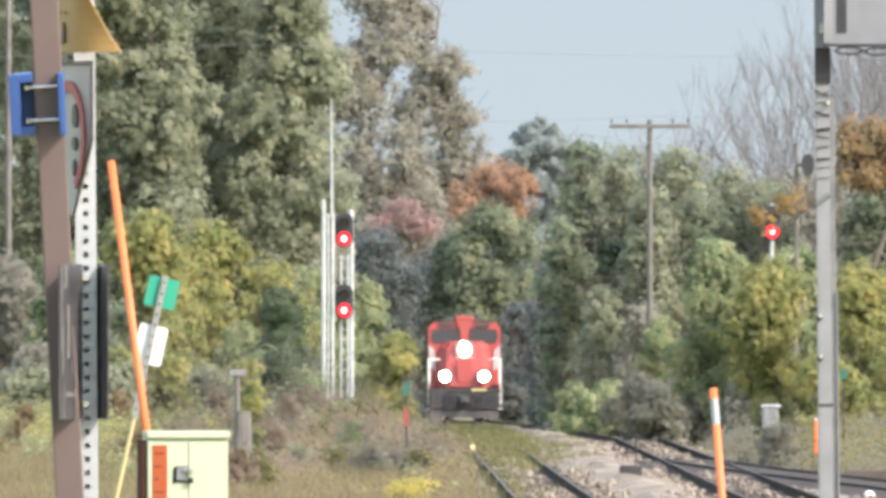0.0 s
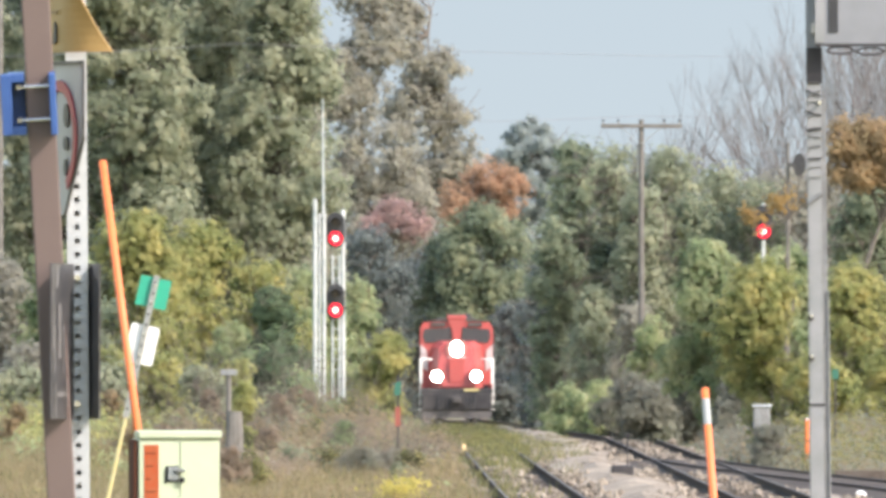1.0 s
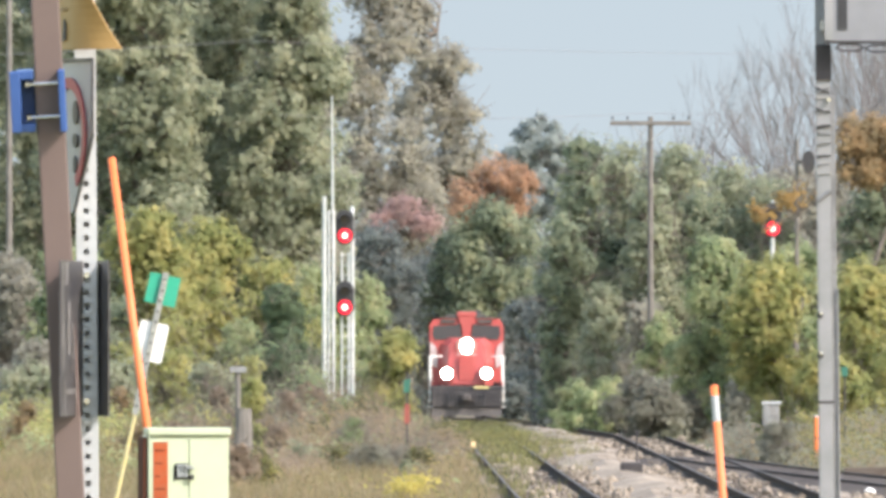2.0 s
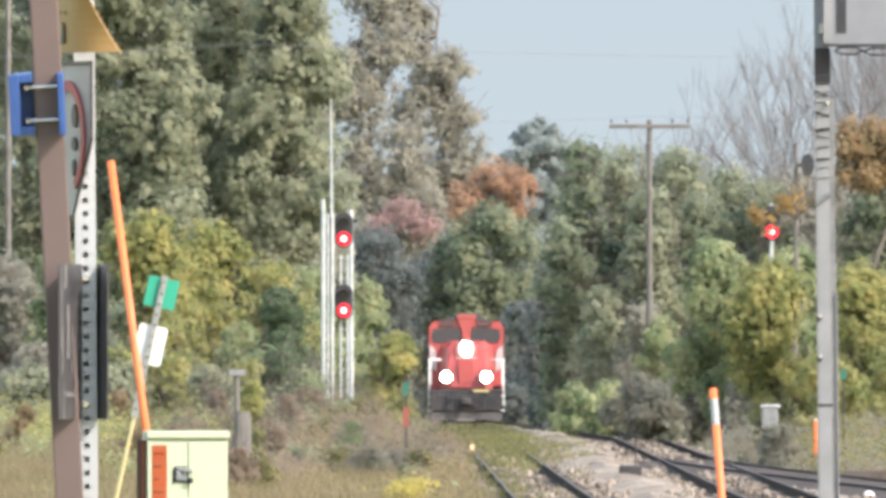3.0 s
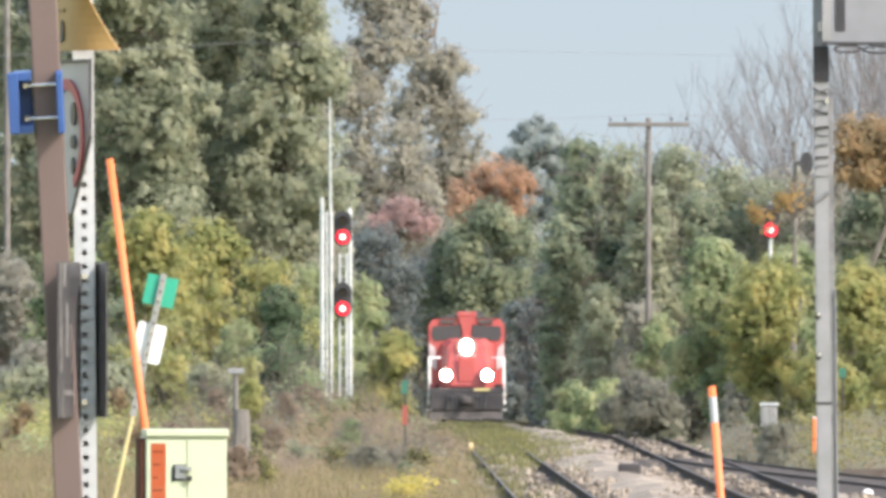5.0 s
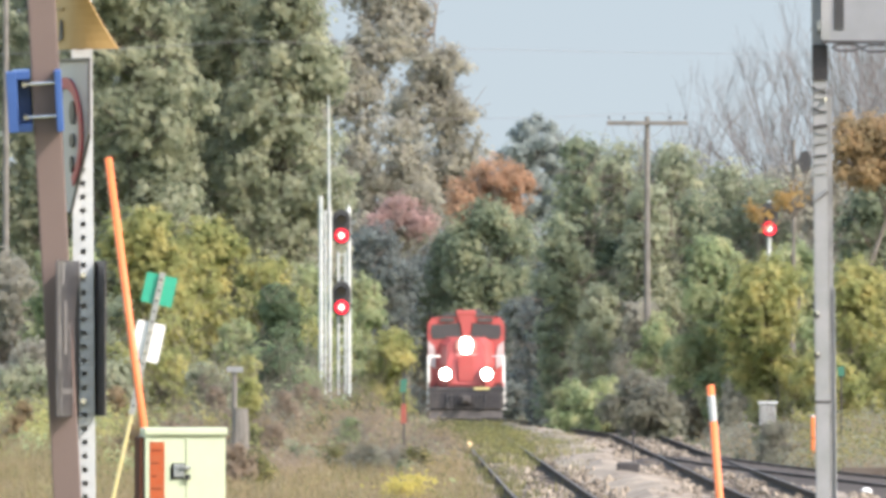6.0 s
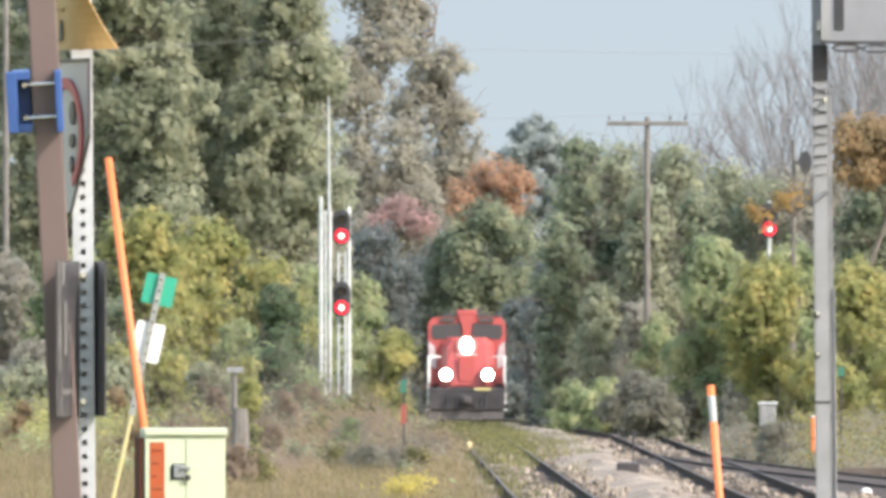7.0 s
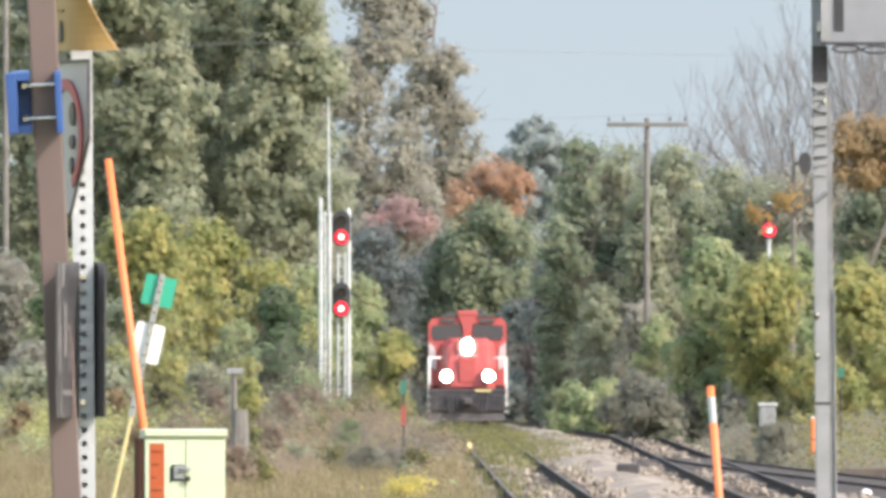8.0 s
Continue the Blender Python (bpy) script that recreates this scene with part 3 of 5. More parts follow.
    part("front_sill", box(0.30, 0.95, 0.66, 0.695, 1.30, 1.40), "yellow", t, "yellow sill stripe")
    part("pilot", box(-1.48, 1.48, 0.62, 0.80, 0.52, 1.20, 0.03), "lococrank", t, "black pilot plate")
    plow = plate([(-1.50, 0.14), (1.50, 0.14), (1.42, 0.78), (-1.42, 0.78)], 0.42, 0.55)
    for v in plow.verts:
        v.co.y += abs(v.co.x) * 0.14 + (v.co.z - 0.14) * 0.28
    part("snow_plow", plow, "plow", t, "scuffed grey snow plow")
    part("coupler", box(-0.17, 0.17, 0.12, 0.75, 0.78, 1.06, 0.05), "plow", t, "steel coupler")
    part("draft_gear", box(-0.34, 0.34, 0.55, 0.64, 0.70, 1.14, 0.02), "lococrank", t)
    for s in (-1, 1):
        for k, x in enumerate((0.45, 0.62, 0.78)):
            part("air_hose", rod((s * x, 0.58, 1.10), (s * (x - 0.05), 0.46, 0.52), 0.03), "black", t)
        part("corner_rail", rod((s * 1.50, 0.75, 1.6), (s * 1.50, 0.75, 2.66), 0.026), "white", t, "white corner handrail")
        part("top_rail", rod((s * 1.50, 0.75, 2.66), (s * 1.06, 1.2, 2.66), 0.03), "white", t, "white front handrail")
        part("step_rail", rod((s * 1.56, 1.5, 0.7), (s * 1.56, 1.5, 2.70), 0.035), "white", t, "white step handrail")
        step = part("step_well", box(s * 1.36 - 0.16, s * 1.36 + 0.16, 0.85, 1.6, 0.44, 1.36, 0.02), "lococrank", t)
        for z in (0.50, 0.80, 1.10):
            part("step", box(s * 1.50 - 0.14, s * 1.50 + 0.14, 0.82, 1.6, z, z + 0.04), "white", step, "white-edged step")
        part("side_rail", rod((s * 1.52, 4.7, 2.6), (s * 1.52, 20.2, 2.6), 0.025), "white", t)
        for y in (4.7, 7.8, 10.9, 14.0, 17.1, 20.2):
            part("rail_post", rod((s * 1.52, y, 1.58), (s * 1.52, y, 2.62), 0.025), "white", t)
        part("fuel_tank_side", box(s * 1.2 - 0.25, s * 1.2 + 0.25, 8.4, 13.0, 0.45, 1.32, 0.15), "lococrank", t)
    part("exhaust", box(-0.3, 0.3, 9.5, 10.4, 4.33, 4.46, 0.03), "lococrank", t)
    part("dynamic_brake_vent", box(-0.85, 0.85, 16.0, 19.0, 4.33, 4.46, 0.04), "lococrank", t)
    part("horn", rod((0.5, 4.9, 4.32), (0.5, 4.5, 4.50), 0.08, 0.14), "lococrank", t)
    wheelsets = []
    for truck_y in (3.6, 16.2):
        for s in (-1, 1):
            part("truck_frame", box(s * 1.02 - 0.12, s * 1.02 + 0.12, truck_y - 2.4, truck_y + 2.4, 0.45, 1.02, 0.06), "lococrank", t)
        for k in (-1.75, 0, 1.75):
            bm = rod((-0.95, 0, 0), (0.95, 0, 0), 0.09, n=12)
            for s in (-1, 1):
                rod((s * 0.70, 0, 0), (s * 0.82, 0, 0), 0.53, n=28, bm=bm)
                rod((s * 0.66, 0, 0), (s * 0.70, 0, 0), 0.565, n=28, bm=bm)
            w = part("wheelset", bm, "plow", t, "steel wheels on an axle")
            wheelsets.append((w, truck_y + k))
    return t, wheelsets


# ---- signals, poles and markers ----
def signal_head(z, mast, x=0.0):
    """A round black target with a hooded lit red lens."""
    head = part("signal_head", rod((x, -0.30, z + 0.13), (x, -0.02, z + 0.13), 0.20, n=16), "black", mast, "black signal head with a lit red lens")
    target = [(x + 0.27 * math.cos(a * math.pi / 14), z + (0.50 if a < 15 else 0.0) + 0.27 * math.sin(a * math.pi / 14)) for a in range(29)]
    part("target", plate(target, -0.34, -0.30), "black", head, "black oval target")
    n, a0, a1 = 12, radians(-20), radians(200)
    for lens_z in (0.0, 0.46):
        hood = bmesh.new()
        rings = []
        for r, y in ((0.15, -0.34), (0.15, -0.62), (0.165, -0.62), (0.165, -0.34)):
            rings.append([hood.verts.new((x + r * math.cos(a0 + (a1 - a0) * i / n), y, z + lens_z + r * math.sin(a0 + (a1 - a0) * i / n))) for i in range(n + 1)])
        for k in range(4):
            for i in range(n):
                hood.faces.new((rings[k][i], rings[k][i + 1], rings[(k + 1) % 4][i + 1], rings[(k + 1) % 4][i]))
        part("hood", hood, "black", head)
    # lens disc widened past its hood for red bloom, pale disc for the glare
    part("lens", rod((x, -0.352, z), (x, -0.365, z), 0.205, n=24), "redlens", head, "glowing red lens")
    part("bulb", rod((x, -0.372, z), (x, -0.385, z), 0.085, n=20), "redbulb", head, "pale glowing disc on the lens for its bright centre")
    part("dark_lens", rod((x, -0.345, z + 0.46), (x, -0.355, z + 0.46), 0.10, n=16), "glass", head, "unlit lens")


def ladder(parent, x, y, z0, z1, width, mat="silver"):
    lad = part("ladder_stile", rod((x, y, z0), (x, y, z1), 0.035), mat, parent)
    part("ladder_stile", rod((x + width, y, z0), (x + width, y, z1), 0.035), mat, parent)
    z = z0 + 0.3
    while z < z1:
        part("rung", rod((x, y, z), (x + width, y, z), 0.014, n=6), mat, lad)
        z += 0.3


def build_signals():
    x, y = -3.00, 680
    z = ground_z(x, y)
    t = thing("railway_signal", pose(x, y, z), "silver railway signal mast with two lit red lights and a ladder", "railway signal", "signals beside the tracks")
    b = -z
    part("mast", rod((0.22, 0.0, -0.1), (0.22, 0.0, 6.95 + b), 0.075, 0.06, 14), "silver", t, "silver steel mast")
    part("foundation", box(-0.15, 0.55, -0.3, 0.3, -0.3, 0.25, 0.03), "mastgrey", t)
    ladder(t, -0.09, -0.10, 0.2, 5.75 + b, 0.20)
    for h in (6.23, 4.12):
        signal_head(h + b, t)
        part("head_bracket", box(-0.02, 0.24, -0.06, 0.02, h + b - 0.12, h + b + 0.12, 0.01), "silver", t)
    part("finial", rod((0.22, 0, 6.95 + b), (0.22, 0, 7.1 + b), 0.08, 0.02), "silver", t)
    # antenna tower with a whip beside the signal
    x2 = -3.56
    t2 = thing("antenna_tower", pose(x2, 684, z), "slim silver lattice tower with a whip antenna", "antenna mast")
    part("leg", rod((-0.07, 0, -0.1), (-0.07, 0, 7.42 + b), 0.065), "silver", t2)
    part("leg", rod((0.20, 0, -0.1), (0.20, 0, 7.0 + b), 0.055), "silver", t2)
    part("leg", rod((0.06, 0.26, -0.1), (0.06, 0.26, 7.0 + b), 0.045), "silver", t2)
    h = 0.4
    while h < 6.9 + b:
        part("brace", rod((-0.07, 0, h), (0.20, 0, h + 0.35), 0.014, n=6), "silver", t2)
        h += 0.7
    part("whip", rod((0.18, 0, 6.9 + b), (0.16, 0, 10.4 + b), 0.045, 0.022), "silver", t2, "thin pale whip antenna")
    # signal on the other side
    x3 = 9.66
    z3 = ground_z(x3, 684)
    t3 = thing("railway_signal", pose(x3, 684, z3), "silver railway signal mast with one lit red light among bushes", "railway signal", "signals beside the tracks")
    part("mast", rod((0.0, 0.0, -0.1), (0.0, 0.0, 7.3 - z3), 0.07, 0.06, 14), "silver", t3, "silver steel mast")
    signal_head(6.46 - z3, t3)


def utility_pole(x, y, top, arm, label):
    z = ground_z(x, y)
    t = thing("utility_pole", pose(x, y, z), label, "utility pole", "utility poles along the railway")
    part("pole", rod((0, 0, -0.5), (0, 0, top - z), 0.125, 0.09, 14), "wood", t, "weathered grey wooden pole")
    if arm:
        h = top - z - 0.22
        part("crossarm", box(-1.4, 1.4, -0.16, -0.06, h - 0.08, h + 0.06, 0.01), "wood", t, "wooden crossarm")
        for x0 in (-1.32, -0.8, 0.8, 1.32):
            pin = part("pin", rod((x0, -0.11, h + 0.06), (x0, -0.11, h + 0.14), 0.012, n=6), "steel", t)
            part("insulator", rod((x0, -0.11, h + 0.12), (x0, -0.11, h + 0.24), 0.05, 0.03, 10), "glass", pin)
        for s in (-1, 1):
            part("brace", rod((s * 0.7, -0.12, h - 0.05), (s * 0.02, -0.12, h - 0.62), 0.014, n=6), "steel", t)
    return t


def wire(points, label, r=0.007):
    """A slack wire through the given points, sagging between each two."""
    verts = []
    for a, b in zip(points[:-1], points[1:]):
        a, b = Vector(a), Vector(b)
        sag = (b - a).length * 0.012
        verts += [a.lerp(b, i / 12) - Vector((0, 0, sag * 4 * (i / 12) * (1 - i / 12))) for i in range(13)]
    c = bpy.data.curves.new("wire", "CURVE")
    c.dimensions, c.bevel_depth, c.bevel_resolution = "3D", r, 1
    sp = c.splines.new("POLY")
    sp.points.add(len(verts) - 1)
    for p, v in zip(sp.points, verts):
        p.co = (*v, 1)
    c.materials.append(M["wire"])
    tagged(new("overhead_wire", c), label, "wire", "overhead wires")


def build_switch_marker():
    """A leaning switch-stand mast with a green plate above a white one."""
    x, y = -2.94, 200
    z = ground_z(x, y)
    t = thing("switch_stand", pose(x - 0.20, y, z, 0, 12.5, 0), "leaning switch stand mast with green and white target plates", "switch stand")
    part("base", box(-0.22, 0.22, -0.2, 0.2, -0.25, 0.18, 0.03), "lococrank", t)
    part("mast", rod((0, 0, 0.1), (0, 0, 2.04), 0.020, 0.018), "yellow", t, "faded yellow mast foot")
    part("upper_mast", box(-0.026, 0.026, -0.02, 0.02, 2.02, 3.28, 0.004), "steel", t, "grey steel upper mast")
    g = plate([(-0.135, 3.0), (0.135, 3.0), (0.135, 3.26), (-0.135, 3.26)], 0.022, 0.030)
    part("green_target", g, "green", t, "green rectangular target plate")
    for s in (-1, 1):
        outline = [(s * 0.024, 2.50), (s * 0.11, 2.50), (s * 0.125, 2.515), (s * 0.125, 2.825), (s * 0.11, 2.84), (s * 0.024, 2.84)]
        part("white_target", plate(outline, 0.022, 0.030), "white", t, "white rounded target plate")
    for k in range(13):
        part("hole", rod((0.002 * (k % 3 - 1), -0.0215, 2.10 + 0.093 * k), (0.002 * (k % 3 - 1), -0.0195, 2.10 + 0.093 * k), 0.011, n=8), "black", t, "dark hole in the mast")
    for h in (3.05, 3.2, 2.58, 2.76):
        part("bolt", rod((0, -0.035, h), (0, 0.0, h), 0.012, n=8), "bolt", t)


def build_cabinet():
    x, y = -2.015, 180
    z = ground_z(x, y)
    t = thing("signal_cabinet", pose(x, y, z, 0, 0, 6), "pale green metal signal cabinet with an orange label", "cabinet")
    top = 2.075 - z
    part("body", box(-0.336, 0.298, -0.2, 0.28, 0.08, top, 0.008), "cabinet", t)
    # the left side's shade is put into this dark brown colour
    part("shaded_side", box(-0.372, -0.338, -0.19, 0.28, 0.08, top - 0.01, 0.004), "cabinetside", t, "side panel coloured brown for the cabinet's shaded side")
    part("lid", box(-0.338, 0.312, -0.235, 0.14, top, top + 0.062, 0.012), "cabinet", t, "overhanging pale lid")
    part("plinth", box(-0.32, 0.32, -0.18, 0.26, -0.2, 0.08, 0.01), "mastgrey", t)
    for a, b in ((-0.331, -0.019), (-0.012, 0.292)):
        door = part("door", box(a, b, -0.216, -0.203, 0.12, top - 0.025, 0.005), "cabinet", t, "pale green door")
        if a < 0:
            part("label_plate", box(-0.296, -0.180, -0.2205, -0.2175, top - 0.50, top - 0.05, 0.001), "label", door, "orange warning label")
            for k in range(4):
                part("label_line", box(-0.286, -0.205 - 0.02 * (k % 3), -0.2222, -0.2208, top - 0.12 - 0.10 * k, top - 0.112 - 0.10 * k), "cabinetside", door)
            # black plate, and a strip to its left, paint the latch's shadow
            latch = part("latch_shadow_plate", box(-0.122, -0.024, -0.2255, -0.2175, top - 0.340, top - 0.215, 0.003), "black", door, "black plate for the shadow round the hasp")
            part("hasp", box(-0.110, -0.028, -0.240, -0.227, top - 0.326, top - 0.222, 0.004), "silver", latch, "grey steel hasp")
            part("latch_handle", box(-0.060, 0.022, -0.262, -0.228, top - 0.262, top - 0.236, 0.006), "silver", latch, "steel latch handle")
            part("padlock", box(-0.022, 0.020, -0.262, -0.23, top - 0.345, top - 0.305, 0.006), "black", latch, "dark padlock")
            part("latch_shadow_strip", box(-0.133, -0.1225, -0.226, -0.2175, top - 0.352, top - 0.235, 0.001), "black", latch)


def marker_post(x, y, x_top, z_top, r, label, band):
    z = ground_z(x, y)
    lean = math.degrees(math.atan2(x_top - x, z_top - z))
    t = thing("marker_post", pose(x, y, z, 0, lean, 0), label, "marker post", "orange marker posts")
    length = math.hypot(x_top - x, z_top - z)
    part("post", rod((0, 0, -0.3), (0, 0, length), r, r, 16), "orange", t, "orange plastic tube", smooth=True)
    part("cap", rod((0, 0, length), (0, 0, length + 0.012), r * 1.04, r * 0.8, 16), "orange", t)
    if band:
        part("reflective_band", rod((0, 0, length - 0.27), (0, 0, length - 0.07), r * 1.03, r * 1.03, 16), "reflector", t, "silver reflective band")


# ---- sign posts close to the camera ----
def build_brown_post():
    z0 = 0.62
    lean = -2.9
    t = thing("brown_post", pose(-0.6075, 43.06, z0, 4.0, lean, 0), "leaning brown painted steel post with a blue clamp", "post")
    part("tube", box(-0.026, 0.026, -0.026, 0.026, -0.3, 3.2, 0.003), "brown", t, "brown painted square tube")
    part("tube_cap", box(-0.028, 0.028, -0.028, 0.028, 3.2, 3.212, 0.003), "brown", t)
    h = 2.566
    clamp = part("clamp", box(-0.054, -0.0285, 0.018, 0.026, h - 0.057, h + 0.057, 0.002), "blue", t, "blue painted steel clamp")
    part("channel_flange", box(-0.073, -0.053, -0.052, -0.030, h - 0.057, h + 0.057, 0.002), "blue", clamp, "blue channel flange")
    part("channel_side", box(-0.060, -0.053, -0.030, 0.018, h - 0.057, h + 0.057, 0.001), "blue", clamp, "blue channel side")
    for s in (-1, 1):
        part("channel_rib", box(-0.053, -0.0285, -0.048, 0.018, h + s * 0.049 - 0.008, h + s * 0.049 + 0.008, 0.001), "blue", clamp)
    part("clamp_plate", box(0.018, 0.030, -0.100, -0.0275, h - 0.057, h + 0.057, 0.002), "blue", t, "blue clamp plate")
    for s in (-1, 1):
        bolt = part("clamp_bolt", rod((-0.040, -0.034, h + s * 0.031), (0.019, -0.034, h + s * 0.031), 0.0034, n=10), "bolt", t, "bright steel bolt")
        part("nut", rod((-0.044, -0.034, h + s * 0.031), (-0.036, -0.034, h + s * 0.031), 0.007, n=6), "bolt", bolt)


def perforated_tube(half, length, pitch, hole, sides=12):
    """A square tube whose front has a row of round holes."""
    bm = bmesh.new()
    cells = int(length / pitch)

    def square_point(a):
        c, s = math.cos(a), math.sin(a)
        k = 1 / max(abs(c), abs(s))
        return c * k * half, s * k * pitch / 2

    for k in range(cells):
        zc = pitch * (k + 0.5)
        ang = [2 * math.pi * (i + 0.5) / sides for i in range(sides)]
        ang = [math.pi / 4 * round(a / (math.pi / 4)) if abs(a / (math.pi / 4) % 2 - 1) < 0.4 else a for a in ang]
        inner = [bm.verts.new((hole * math.cos(a), -half, zc + hole * math.sin(a))) for a in ang]
        deep = [bm.verts.new((hole * math.cos(a), -half + 0.003, zc + hole * math.sin(a))) for a in ang]
        outer = [bm.verts.new((square_point(a)[0], -half, zc + square_point(a)[1])) for a in ang]
        for i in range(sides):
            j = (i + 1) % sides
            bm.faces.new((inner[i], inner[j], outer[j], outer[i]))
            bm.faces.new((deep[i], deep[j], inner[j], inner[i]))
    top = cells * pitch
    for a, b in (((half, -half), (half, half)), ((half, half), (-half, half)), ((-half, half), (-half, -half))):
        bm.faces.new([bm.verts.new((*a, 0)), bm.verts.new((*b, 0)), bm.verts.new((*b, top)), bm.verts.new((*a, top))])
    c = half - 0.003
    for a, b in (((c, -c), (c, c)), ((c, c), (-c, c)), ((-c, c), (-c, -c))):
        bm.faces.new([bm.verts.new((*a, 0)), bm.verts.new((*b, 0)), bm.verts.new((*b, top)), bm.verts.new((*a, top))])
    bmesh.ops.remove_doubles(bm, verts=bm.verts, dist=0.0002)
    bmesh.ops.recalc_face_normals(bm, faces=bm.faces)
    return bm


def bent_plate(width, height, thick, curl, trim, nx=14, nz=16):
    """A thin sign in x and z about its centre, curled along x, with its lower corner drawn in."""
    bm = bmesh.new()
    grid = {}
    for side in (0, 1):
        for i in range(nx + 1):
            for j in range(nz + 1):
                u, v = i / nx * 2 - 1, j / nz * 2 - 1
                x, z = u * width / 2, v * height / 2
                x += trim(u, v) * width
                grid[side, i, j] = bm.verts.new((x, side * thick + curl(u, v), z))
    for i in range(nx):
        for j in range(nz):
            bm.faces.new((grid[0, i, j], grid[0, i + 1, j], grid[0, i + 1, j + 1], grid[0, i, j + 1]))
            bm.faces.new((grid[1, i, j + 1], grid[1, i + 1, j + 1], grid[1, i + 1, j], grid[1, i, j]))
    for i in range(nx):
        for j in (0, nz):
            bm.faces.new((grid[0, i, j], grid[1, i, j], grid[1, i + 1, j], grid[0, i + 1, j]))
    for j in range(nz):
        for i in (0, nx):
            bm.faces.new((grid[0, i, j], grid[0, i, j + 1], grid[1, i, j + 1], grid[1, i, j]))
    bmesh.ops.recalc_face_normals(bm, faces=bm.faces)
    return bm


def arc_plate(radius, width, a0, a1, y0, y1, n=40, cx=0.0, cz=0.0):
    bm = bmesh.new()
    rows = []
    for i in range(n + 1):
        a = radians(a0 + (a1 - a0) * i / n)
        rows.append([bm.verts.new((cx + r * math.cos(a), y, cz + r * math.sin(a))) for r, y in
                     ((radius - width, y0), (radius, y0), (radius, y1), (radius - width, y1))])
    for i in range(n):
        for k in range(4):
            bm.faces.new((rows[i][k], rows[i][(k + 1) % 4], rows[i + 1][(k + 1) % 4], rows[i + 1][k]))
    bmesh.ops.recalc_face_normals(bm, faces=bm.faces)
    return bm


def build_perforated_post():
    x, y = -0.665, 43
    z = 0.3152
    t = thing("perforated_post", pose(x + 0.0144, y, z, 0, -0.45, 0), "galvanised square sign post with a row of holes", "sign post")
    part("tube", perforated_tube(0.0192, 3.31, 0.0254, 0.0056), "galvanised", t, "perforated galvanised tube")
    # prohibition sign, turned almost edge-on
    sign = thing("prohibition_sign", pose(-0.7018, 43.0, 3.110, 0, 0, -72), "white square sign with a red ring, seen almost edge-on", "sign")
    part("panel", bent_plate(0.305, 0.287, 0.002, lambda u, v: 0.0, lambda u, v: -0.40 * max(0, -v - 0.02) * max(0, u)), "signwhite", sign)
    part("border", box(-0.15, 0.15, -0.0045, -0.0015, 0.137, 0.143), "black", sign, "black border line")
    part("edge_border", box(0.1475, 0.1515, -0.0045, -0.0015, 0.00, 0.141), "black", sign, "black border line")
    part("red_ring", arc_plate(0.108, 0.020, -62, 242, -0.0045, -0.0015), "signred", sign, "red prohibition ring")
    part("slant_border", plate([(0.1495, 0.0), (0.153, 0.0), (0.036, -0.1435), (0.0325, -0.1435)], -0.0045, -0.0015), "black", sign, "black border line")
    for cx, cz, rx, rz in ((0.044, 0.042, 0.016, 0.022), (0.042, -0.010, 0.015, 0.013), (0.040, -0.055, 0.010, 0.016)):
        blot = plate([(cx + rx * math.cos(a * math.pi / 10), cz + rz * math.sin(a * math.pi / 10)) for a in range(20)], -0.0045, -0.0015)
        part("pictogram", blot, "black", sign, "black pictogram")
    # yellow sign with a curled corner
    ysign = thing("warning_sign", pose(-0.702, 42.982, 3.390, 0, 0, -68), "tan-yellow warning sign with a curled lower corner", "sign")
    part("panel", bent_plate(0.185, 0.24, 0.002, lambda u, v: 0.0625 * max(0, u) ** 2 * max(0.0, -v), lambda u, v: 0.07 * max(0, u) * max(0, -v) ** 3 - 0.09 * max(0, u) * (1 - v * v)), "signyellow", ysign)
    for k, w in enumerate((0.060, 0.042, 0.055, 0.048, 0.030)):
        part("text_bar", box(-0.040, -0.040 + w, -0.0035, -0.0015, 0.080 - 0.032 * k, 0.086 - 0.032 * k), "fadedtext", ysign, "faded line of text")
    part("mark", plate([(-0.032, -0.105), (-0.014, -0.100), (-0.016, -0.070), (-0.024, -0.062)], -0.0040, -0.0015), "black", ysign, "dark mark")
    # two plates fitted to the camera's view, dark with shade put in the colour
    dsign = thing("two_plate_sign", pose(x - 0.0055, y, 2.7), "dark metal sign plates beside the post, shaped to fit the view", "sign")
    def leaf_plate(x0, y0, x1, y1, mat, label):
        bm = bmesh.new()
        d = Vector((x1 - x0, y1 - y0, 0)).normalized()
        nrm = Vector((-d.y, d.x, 0)) * 0.0012
        lo, hi = -0.113, 0.176
        pts = [Vector((x0, y0, 0)) - nrm, Vector((x1, y1, 0)) - nrm, Vector((x1, y1, 0)) + nrm, Vector((x0, y0, 0)) + nrm]
        a = [bm.verts.new((p.x, p.y, lo)) for p in pts]
        b = [bm.verts.new((p.x, p.y, hi)) for p in pts]
        bm.faces.new(a[::-1]), bm.faces.new(b)
        for i in range(4):
            bm.faces.new((a[i], a[(i + 1) % 4], b[(i + 1) % 4], b[i]))
        return part("sign_plate", bm, mat, dsign, label)
    leaf_plate(0.0205, 0.02, 0.0430, -0.115, "signdark", "dark sign plate")
    lp = leaf_plate(-0.008, -0.030, -0.046, -0.27, "signdark", "dark scratched sign plate")
    def scratch(a, b, z0, z1):
        bm = bmesh.new()
        p, q = (Vector((-0.008 - 0.038 * k + 0.0021, -0.030 - 0.24 * k - 0.0006, 0)) for k in (a, b))
        off = Vector((0.0006, -0.0002, 0))
        lo = [bm.verts.new((v.x, v.y, z0)) for v in (p, q, q + off, p + off)]
        hi = [bm.verts.new((v.x, v.y, z1)) for v in (p, q, q + off, p + off)]
        bm.faces.new(lo), bm.faces.new(hi[::-1])
